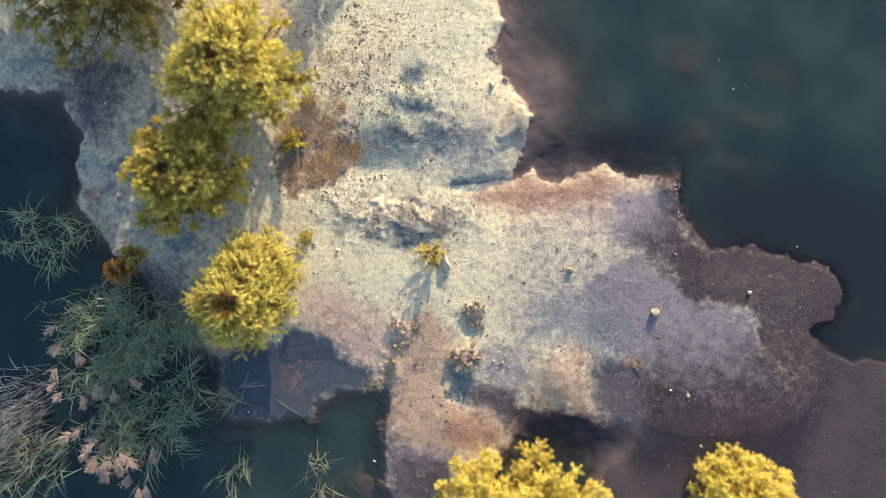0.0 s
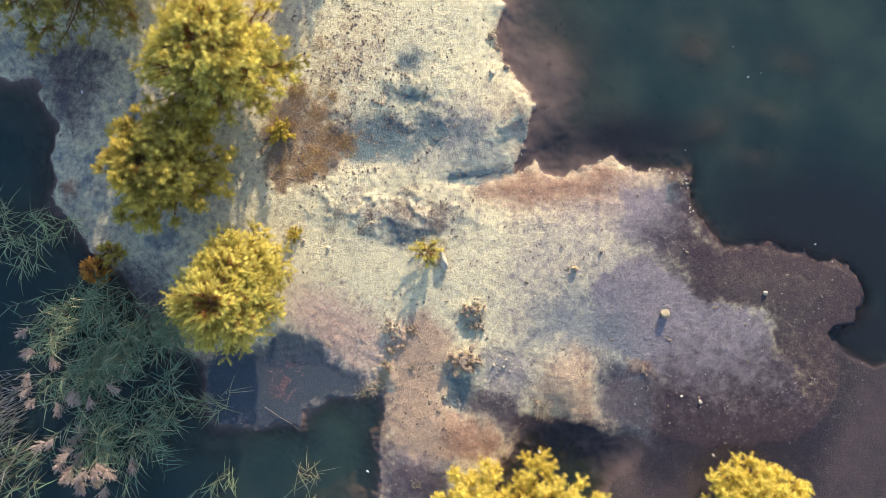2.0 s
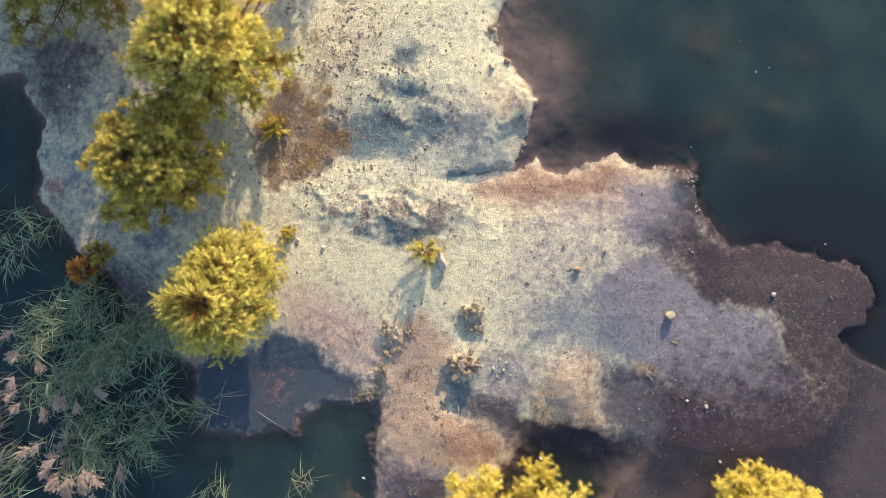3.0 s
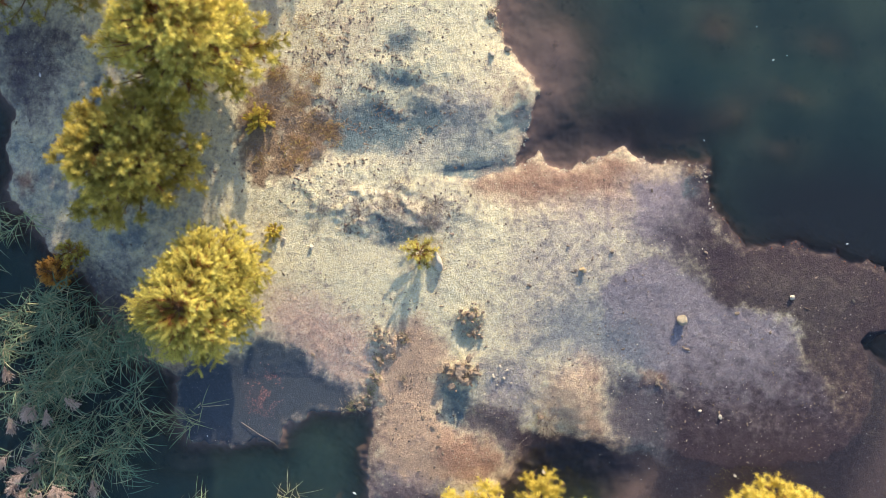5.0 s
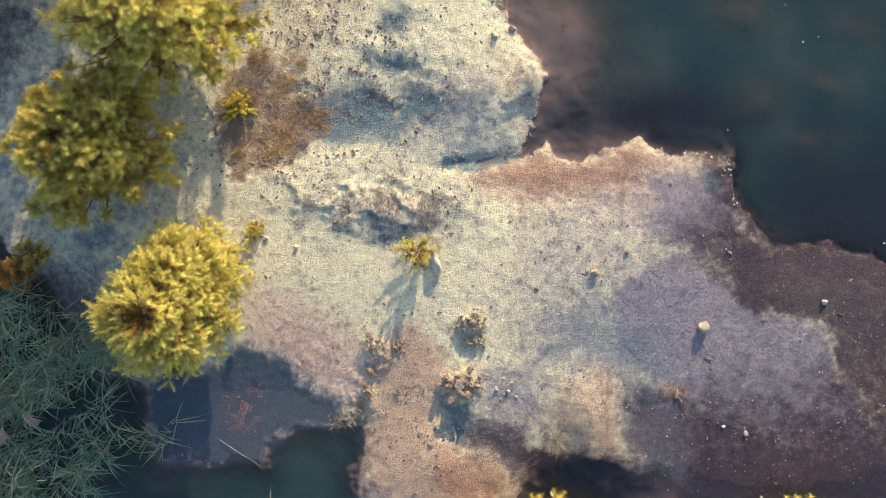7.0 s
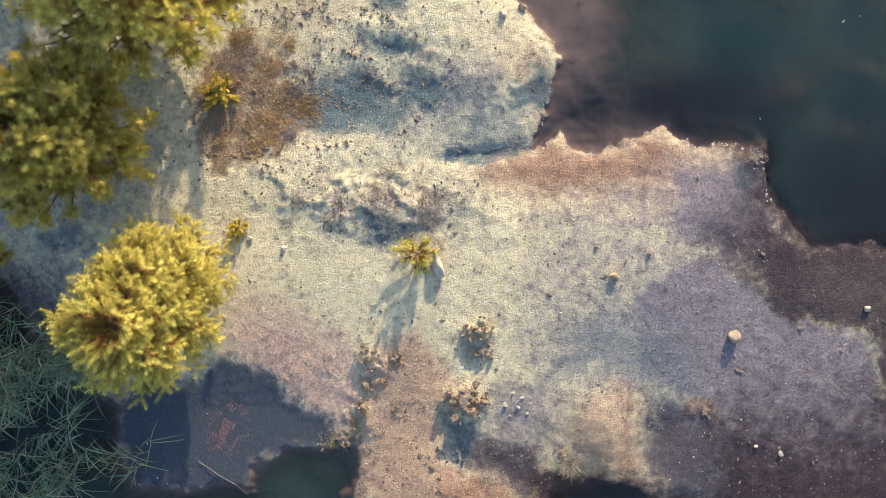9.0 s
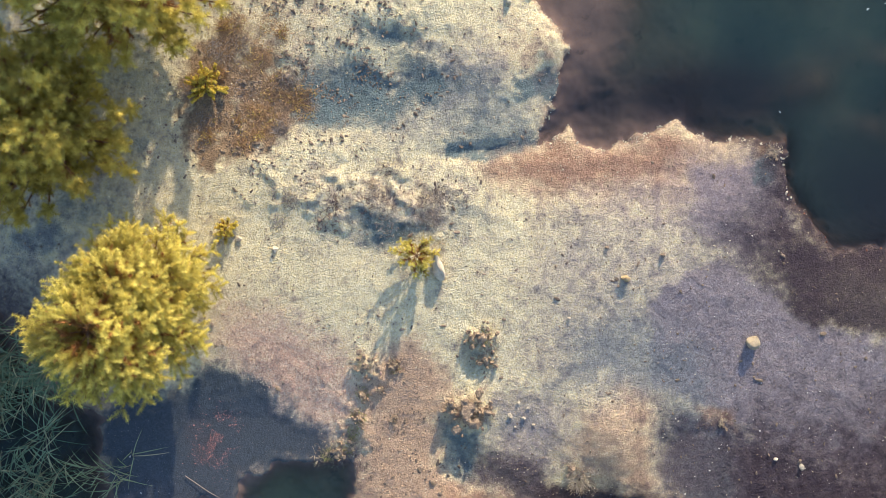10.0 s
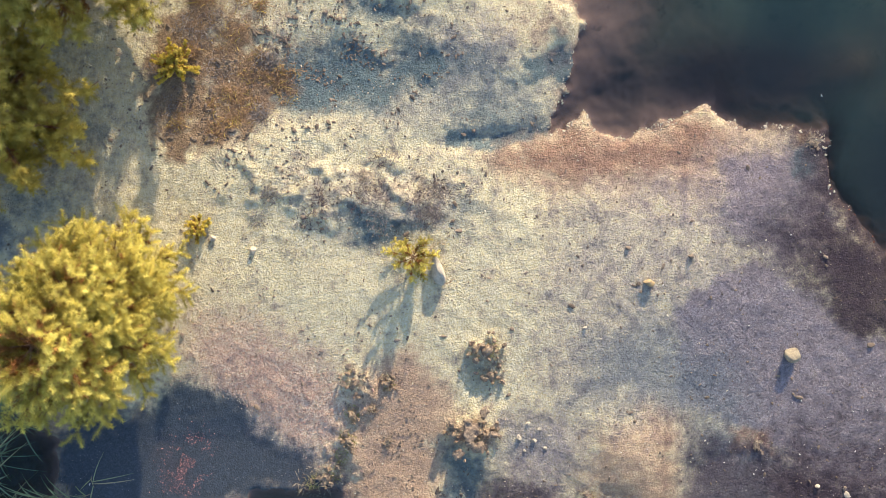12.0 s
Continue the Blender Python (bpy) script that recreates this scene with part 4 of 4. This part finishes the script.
# ---- stones, clods and litter ----
def lump(name, x, y, sx, sy, sz, seed, material, label, category, group="", rough=0.18, bits=3, sink=0.25, turn=0.0, peak=0.0):
    """A rounded, chipped lump sitting a little sunk in the soil."""
    rng = np.random.default_rng(seed)
    bm = bmesh.new()
    bmesh.ops.create_icosphere(bm, subdivisions=bits, radius=0.5)
    off = Vector(rng.uniform(-50, 50, 3))
    cuts = [(Vector(rng.normal(0, 1, 3)).normalized(), rng.uniform(0.22, 0.4)) for k in range(9)]
    for v in bm.verts:
        c = v.co.copy()
        for way, limit in cuts:
            over = c.dot(way) - limit
            if over > 0:
                c -= way * over * 0.8
        c *= 1 + rough * (noise.noise(c * 3 + off) + 0.6 * noise.noise(c * 8 + off) + 0.4 * noise.noise(c * 17 + off))
        c.x *= 1 - peak * (c.y + 0.5)
        v.co = Vector((c.x * sx, c.y * sy, (c.z + 0.5 - sink) * sz))
    me = bpy.data.meshes.new(name)
    bm.to_mesh(me)
    bm.free()
    me.materials.append(material)
    ob = new(name, me)
    ob.matrix_basis = pose(x, y, lie(x, y), 0, 0, turn)
    return tagged(ob, label, category, group)


lump("stone", *(0.20, -0.36), 0.28, 0.52, 0.36, 51, STONE_PALE, "pale wedge-shaped stone beside a fir sapling", "stone", "", 0.10, 3, 0.25, 15, 0.5)
lump("stone", *(6.07, -1.76), 0.30, 0.32, 0.24, 52, STONE_CREAM, "cream angular stone on lilac damp sand", "stone", "stones on the bank", 0.08, 3, 0.25, 0, 0.35)
lump("stone", *(3.67, -0.55), 0.18, 0.18, 0.16, 53, STONE_OCHRE, "small ochre stone on the sand", "stone", "stones on the bank")
lump("stone", *(8.76, -1.23), 0.16, 0.14, 0.12, 54, STONE_PALE, "small white stone on dark wet mud", "stone", "stones on the bank")
lump("stone", *(7.04, -4.11), 0.10, 0.15, 0.09, 55, STONE_PALE, "small pale stone on mauve mud", "stone", "stones on the bank")
lump("stone", *(6.55, -3.97), 0.10, 0.07, 0.07, 56, STONE_PALE, "small pale stone on mauve mud", "stone", "stones on the bank")
lump("stone", *(1.50, 4.60), 0.18, 0.16, 0.18, 57, STONE_PALE, "small pale stone near the sandy shore", "stone", "stones on the bank")
lump("stone", *(1.87, 4.75), 0.22, 0.16, 0.15, 58, CLOD, "reddish-brown stone at the shore's edge", "stone", "stones on the bank")
lump("stone", *(2.62, -1.30), 0.08, 0.07, 0.06, 59, STONE_PALE, "small white stone on the sand", "stone", "stones on the bank")
lump("stone", *(-2.79, -0.03), 0.14, 0.16, 0.12, 60, STONE_PALE, "small white stone on cream sand", "stone", "stones on the bank")
lump("stone", *(-3.43, 0.17), 0.13, 0.11, 0.10, 61, STONE_PALE, "small grey-white stone on cream sand", "stone", "stones on the bank")
lump("stone", *(4.37, -0.14), 0.10, 0.12, 0.10, 62, CRUMB, "small dark stone on the sand", "stone", "stones on the bank")
lump("stone", *(3.33, 0.01), 0.09, 0.08, 0.08, 63, CRUMB, "small dark stone on the sand", "stone", "stones on the bank")
for k, (px, py, size) in enumerate([(*(1.69, -2.87), 0.09), (*(1.87, -2.97), 0.08), (*(1.54, -3.10), 0.11), (*(1.79, -3.16), 0.10), (*(1.98, -3.29), 0.07), (*(1.63, -3.32), 0.06)]):
    lump("stone", px, py, size, size * 0.9, size * 0.8, 70 + k, STONE_PALE, "small pale stone in a loose cluster", "stone", "cluster of small stones", 0.3, 3, 0.35)


def tuft(x, y, radius, count, seed, material, label, height=0.16, category="grass tuft", fan=0.0):
    """Dry grass: a spray of thin bent blades."""
    rng = np.random.default_rng(seed)
    w, r = rng.uniform(0, 6.283, count), radius * np.sqrt(rng.uniform(0, 1, count)) * 0.6
    px, py = x + r * np.cos(w), y + r * np.sin(w)
    z = terrain(px, py)[0]
    root = np.stack([px - x, py - y, z - lie(x, y) - 0.01], 1)
    way = np.stack([rng.normal(0, 1, count) + fan * np.cos(w), rng.normal(0, 1, count) + fan * np.sin(w), rng.uniform(0.1, 1.3, count)], 1)
    v, f = blades(root, way, rng.uniform(0.5, 1.1, count) * height, 0.010, rng, 0.4)
    ob = new("grass_tuft", fast_mesh("grass_tuft", v, f, material))
    ob.location = (x, y, lie(x, y))
    return tagged(ob, label, category, "dry tufts on the bank", "stuff")


def clod(x, y, size, height, seed, straw=14, label="crumbling brown soil clod with straw on the sand"):
    ob = thing("soil_clod", (x, y, lie(x, y)), label, "soil clod", "soil clods in a row")
    rng = np.random.default_rng(seed)
    for k in range(16):
        w, r = rng.uniform(0, 6.283), size * (0.0 if k == 0 else rng.uniform(0.15, 0.72))
        s = size * (0.55 if k == 0 else rng.uniform(0.08, 0.30))
        piece = lump("lump", 0, 0, s, s * rng.uniform(0.7, 1.1), height * (0.8 if k == 0 else rng.uniform(0.25, 0.6)), seed * 20 + k, CLOD, "", "", "", 0.5, 3, 0.35, 0)
        piece.matrix_basis = pose(r * math.cos(w), r * math.sin(w), 0, 0, 0, rng.uniform(0, 360))
        piece.parent = ob
    w = rng.uniform(0, 6.283, straw)
    r = size * 0.45 * np.sqrt(rng.uniform(0, 1, straw))
    root = np.stack([r * np.cos(w), r * np.sin(w), height * (0.55 - 0.5 * r / size)], 1)
    way = np.stack([rng.normal(0, 1, straw), rng.normal(0, 1, straw), rng.uniform(0.0, 0.9, straw)], 1)
    v, f = blades(root, way, rng.uniform(0.05, 0.13, straw), 0.010, rng, 0.5)
    part("straw", fast_mesh("straw", v, f, STRAW), ob, "thin dry straw blades")["kind"] = "stuff"
    return ob


for k, (px, py, size, high) in enumerate([
        (*(1.00, -1.65), 0.42, 0.26), (*(1.07, -2.08), 0.34, 0.22), (*(0.80, -1.65), 0.25, 0.22), (*(0.72, -2.95), 0.72, 0.24), (*(1.00, -3.03), 0.36, 0.20), (*(0.47, -3.00), 0.3, 0.16),
        (*(-1.14, -2.17), 0.38, 0.18), (*(-0.64, -2.21), 0.30, 0.20), (*(-0.88, -2.62), 0.2, 0.14), (*(-1.20, -2.71), 0.24, 0.16), (*(-1.26, -3.16), 0.28, 0.18), (*(-1.42, -3.60), 0.30, 0.16), (*(-1.65, -3.80), 0.34, 0.15),
        (*(-0.60, -3.16), 0.22, 0.12), (*(-0.64, -2.13), 0.2, 0.14), (*(2.70, -4.11), 0.3, 0.10), (*(6.47, 1.77), 0.22, 0.05), (*(5.51, -3.24), 0.30, 0.05), (*(1.47, 5.56), 0.34, 0.18), (*(1.66, 5.24), 0.26, 0.14)]):
    clod(px, py, size, high, 100 + k)
for k, (px, py, r, n) in enumerate([(*(-1.84, -3.88), 0.5, 160), (*(2.86, -4.40), 0.4, 110), (*(1.11, -1.81), 0.3, 60), (*(-0.48, -6.26), 0.25, 50), (*(0.23, 0.02), 0.25, 50), (*(0.28, -0.46), 0.25, 60)]):
    tuft(px, py, r, n, 140 + k, STRAW, "pale straw-coloured dry grass on crumbling soil")
for k, (px, py) in enumerate([(-1.20, -2.70), (-1.28, -3.12), (-1.36, -3.42), (-1.55, -3.78), (-1.85, -3.86), (-0.62, -2.20), (1.10, -1.62)]):
    tuft(px, py, 0.20, 130, 420 + k, MOSS, "yellow-green mossy growth on a crumbling clod", 0.09, "moss tuft", 0.6)
rng = np.random.default_rng(7)
for k in range(36):
    way, far = rng.uniform(0, 6.283), rng.uniform(0, 1) ** 0.6
    px, py = -3.35 + 1.25 * far * math.cos(way), 2.9 + 1.35 * far * math.sin(way)
    tuft(px, py, rng.uniform(0.16, 0.42), 150, 160 + k, BRUSH if k % 3 else BRUSH_GREY, "low dry brown brush matted over the sand", rng.uniform(0.10, 0.22), "dry brush")
for k in range(12):
    px, py = (-2.92, 4.32)[0] + rng.uniform(-0.8, 0.8), (-2.92, 4.32)[1] + rng.uniform(-1.1, 1.1)
    tuft(px, py, rng.uniform(0.3, 0.6), 110, 200 + k, BRUSH, "sparse dry brown brush on the sand", rng.uniform(0.06, 0.12), "dry brush")
for k in range(16):
    px, py = (-0.96, 0.90)[0] + rng.uniform(-1.9, 1.6), (-0.96, 0.90)[1] + rng.normal(0, 0.3)
    tuft(px, py, rng.uniform(0.2, 0.42), 130, 310 + k, BRUSH_GREY, "low dry grey-brown brush matted over the sand", rng.uniform(0.08, 0.14), "dry brush")

for k in range(34):
    px, py = -0.75 + rng.uniform(-1.5, 1.4), 0.85 + rng.normal(0, 0.38)
    tuft(px, py, rng.uniform(0.10, 0.24), 46, 360 + k, BRUSH_DARK, "small dark purple-brown withered weed on the hummock", rng.uniform(0.09, 0.17), "withered weed", 1.6)

tuft(*(2.86, -4.30), 0.34, 320, 190, STRAW_PALE, "bleached straw fan hanging over the muddy edge", 0.22, "grass tuft", 1.8)
tuft(*(1.15, -1.70), 0.22, 60, 191, STRAW_PALE, "bleached straw on a crumbling clod", 0.16, "grass tuft", 1.5)
tuft(*(6.50, 1.80), 0.28, 60, 192, BRUSH_GREY, "dull grey dry grass on a wet clod by the shore", 0.12, "grass tuft", 1.0)


def stick(points, thick, label, material=TWIG):
    v, f = tube([Vector(p) for p in points], [thick * (1 - 0.5 * k / (len(points) - 1)) for k in range(len(points))], 5)
    return tagged(new("stick", mesh_from("stick", v, f, material, True)), label, "stick")


stick([(*(-4.51, -4.24), 0.03), (*(-4.06, -4.54), 0.05), (*(-3.78, -4.70), 0.04), (*(-3.54, -4.91), 0.01)], 0.006, "thin pale stick lying half in dark water")
stick([(*(-7.48, 0.42), 0.12), (*(-7.28, 0.15), 0.2), (*(-7.20, -0.14), 0.12)], 0.012, "thin dark twig on shaded sand", BARK)
stick([(*(-11.22, -3.67), 0.02), (*(-10.74, -3.86), 0.04), (*(-10.19, -3.83), 0.04)], 0.012, "long pale reed stem floating on dark water")


def feather(x, y, length, turn):
    """A small white feather lying on the ground or afloat: a curved vane on a thin quill."""
    steps = np.linspace(0, 1, 9)
    wide = 0.22 * length * np.sin(np.pi * steps ** 0.8)
    bend = 0.12 * length * np.sin(np.pi * steps)
    z = np.where(steps > 0.2, 0.012 + 0.10 * length * steps ** 2, 0.012)
    left, right = np.stack([steps * length, bend - wide, z], 1), np.stack([steps * length, bend + wide, z], 1)
    spine = np.stack([steps * length, bend, z + 0.006], 1)
    verts = np.concatenate([left, spine, right])
    faces = [(i, i + 1, i + 10, i + 9) for i in range(8)] + [(i + 9, i + 10, i + 19, i + 18) for i in range(8)]
    ob = new("feather", mesh_from("feather", verts, faces, SHELL, True))
    ob.matrix_basis = pose(x, y, max(lie(x, y), 0.0), 0, 0, turn)
    return tagged(ob, "small curled white feather lying on dark ground", "feather", "shed feathers")


for px, py, size, turn in ((8.31, 4.49, 0.07, 40), (8.65, 4.62, 0.04, 10), (7.93, 5.31, 0.04, 70), (6.67, 2.55, 0.05, 120), (-9.24, 4.01, 0.12, 100), (2.82, -5.51, 0.16, 115), (-1.84, -5.94, 0.11, -30), (7.45, -5.58, 0.12, 130), (10.1, 0.05, 0.07, 20)):
    feather(px, py, size, turn)


def scatter(name, count, size, seed, material, where, label, category, area=(-12.5, 11.5, -7, 7.5)):
    """Thousands of small lumps of the ground, as one piece of stuff."""
    rng = np.random.default_rng(seed)
    xs, ys = rng.uniform(area[0], area[1], count * 12), rng.uniform(area[2], area[3], count * 12)
    z, d, flat = terrain(xs, ys)
    keep = np.where(rng.uniform(0, 1, len(xs)) < where(xs, ys, z, d, flat))[0][:count]
    xs, ys, z = xs[keep], ys[keep], z[keep]
    n = len(xs)
    g = (1 + 5 ** 0.5) / 2
    ball = np.array([(-1, g, 0), (1, g, 0), (-1, -g, 0), (1, -g, 0), (0, -1, g), (0, 1, g), (0, -1, -g), (0, 1, -g), (g, 0, -1), (g, 0, 1), (-g, 0, -1), (-g, 0, 1)]) / 1.902
    tri = np.array([(0, 11, 5), (0, 5, 1), (0, 1, 7), (0, 7, 10), (0, 10, 11), (1, 5, 9), (5, 11, 4), (11, 10, 2), (10, 7, 6), (7, 1, 8),
                    (3, 9, 4), (3, 4, 2), (3, 2, 6), (3, 6, 8), (3, 8, 9), (4, 9, 5), (2, 4, 11), (6, 2, 10), (8, 6, 7), (9, 8, 1)])
    s = size * np.exp(np.clip(rng.normal(0, 0.38, n), -1, 0.75))
    turn = rng.uniform(0, 6.283, n)
    v = ball[None] * (1 + rng.normal(0, 0.2, (n, 12, 1))) * np.stack([s * rng.uniform(0.8, 1.9, n), s * rng.uniform(0.6, 1.0, n), s * rng.uniform(0.4, 0.8, n)], 1)[:, None]
    c, sn = np.cos(turn)[:, None], np.sin(turn)[:, None]
    v = np.stack([v[..., 0] * c - v[..., 1] * sn + xs[:, None], v[..., 0] * sn + v[..., 1] * c + ys[:, None], v[..., 2] + (z + 0.15 * s)[:, None]], 2)
    faces = (tri[None] + (np.arange(n) * 12)[:, None, None]).reshape(-1, 3)
    return tagged(new(name, fast_mesh(name, v.reshape(-1, 3), faces, material)), label, category, kind="stuff")


scatter("soil_crumbs", 9000, 0.013, 201, CRUMB, lambda x, y, z, d, f: np.where((d > 0.1) & (inside_distance(x, y, SLICK) < 0), (0.12 + 1.6 * np.clip(fractal(x, y, 0.6, 91, 3), 0, 1)) * (0.06 + 0.55 * bell(x, y, *(-2.15, 4.79), 1.9, 2.6, 0) + 0.35 * bell(x, y, *(-0.40, -3.16), 1.0, 1.6, 0) + 0.4 * bell(x, y, *(-3.11, 2.89), 1.4, 1.2, 0)), 0.0),
        "dark crumbs of soil strewn over pale sand", "soil crumbs")
scatter("soil_lumps", 4200, 0.021, 207, CRUMB, lambda x, y, z, d, f: np.where((d > 0.15) & (inside_distance(x, y, SLICK) < 0), np.clip(2.0 * fractal(x, y, 0.6, 97, 3) - 0.05, 0, 1) * (0.05 + 0.95 * bell(x, y, -2.0, 5.0, 1.7, 2.4, 0) + 0.75 * bell(x, y, -3.1, 2.6, 1.3, 1.1, 0) + 0.30 * bell(x, y, -0.4, -4.0, 0.9, 2.0, 0) + 0.28 * bell(x, y, -0.9, 0.9, 1.9, 0.7, 0) + 0.4 * bell(x, y, -0.6, 2.9, 1.4, 0.7, 0)), 0.0),
        "dark lumps of soil and withered weed on pale sand", "soil lumps")
scatter("pebbles", 6500, 0.0075, 202, PEBBLE, lambda x, y, z, d, f: np.where((d > 0.0) & (inside_distance(x, y, SLICK) < 0), (1 - 0.9 * np.clip((x - 3.0) / 2.0, 0, 1)) * (0.08 + 0.7 * np.clip(fractal(x, y, 1.1, 92, 3) + 0.1, 0, 1)), 0.0), "small mixed grey and cream pebbles on the bank", "pebbles")
scatter("shore_crumbs", 1300, 0.012, 208, PEBBLE, lambda x, y, z, d, f: np.where((d > -0.03) & (d < 0.07) & (y > 0.5) & (x > 0), 1.0 - 0.75 * np.clip((x - 5.5) / 1.5, 0, 1), 0.0), "pale crumbs of broken crust along the sandy water's edge", "shore crumbs", (1.0, 7.2, 0.5, 7.5))
scatter("shell_grit", 600, 0.0072, 203, SHELL, lambda x, y, z, d, f: np.where((f > -0.3) & (z > -0.12), 0.5, np.where((d > 0) & (x > 0), 0.06, 0.03 * (d > 0))), "white specks of shell on wet mud", "shell grit")
scatter("shore_wrack", 1500, 0.013, 204, WRACK, lambda x, y, z, d, f: np.where((np.abs(d) < 0.05) & (x > 6.8) & (y > -2.0), 1.0, 0.0), "reddish rim of washed-up weed along the waterline", "shore wrack")
scatter("fallen_leaves", 1700, 0.0046, 205, PINK_LEAF, lambda x, y, z, d, f: 1.0 * bell(x, y, *(-3.94, -3.60), 0.26, 0.45, -15) * (fractal(x, y, 0.3, 95, 2) > -0.1), "small reddish fallen leaves on dark wet mud", "fallen leaves", (-5.2, -2.8, -4.8, -2.6))
scatter("fallen_needles", 1500, 0.008, 206, NEEDLE_LITTER, lambda x, y, z, d, f: np.where((d > 0) & (inside_distance(x, y, SLICK) < -0.1), bell(x, y, *(-2.63, -2.36), 1.3, 0.8, -35), 0.0), "reddish-brown litter strewn over pinkish sand", "litter", (-5.5, 0.0, -5.5, 0.0))
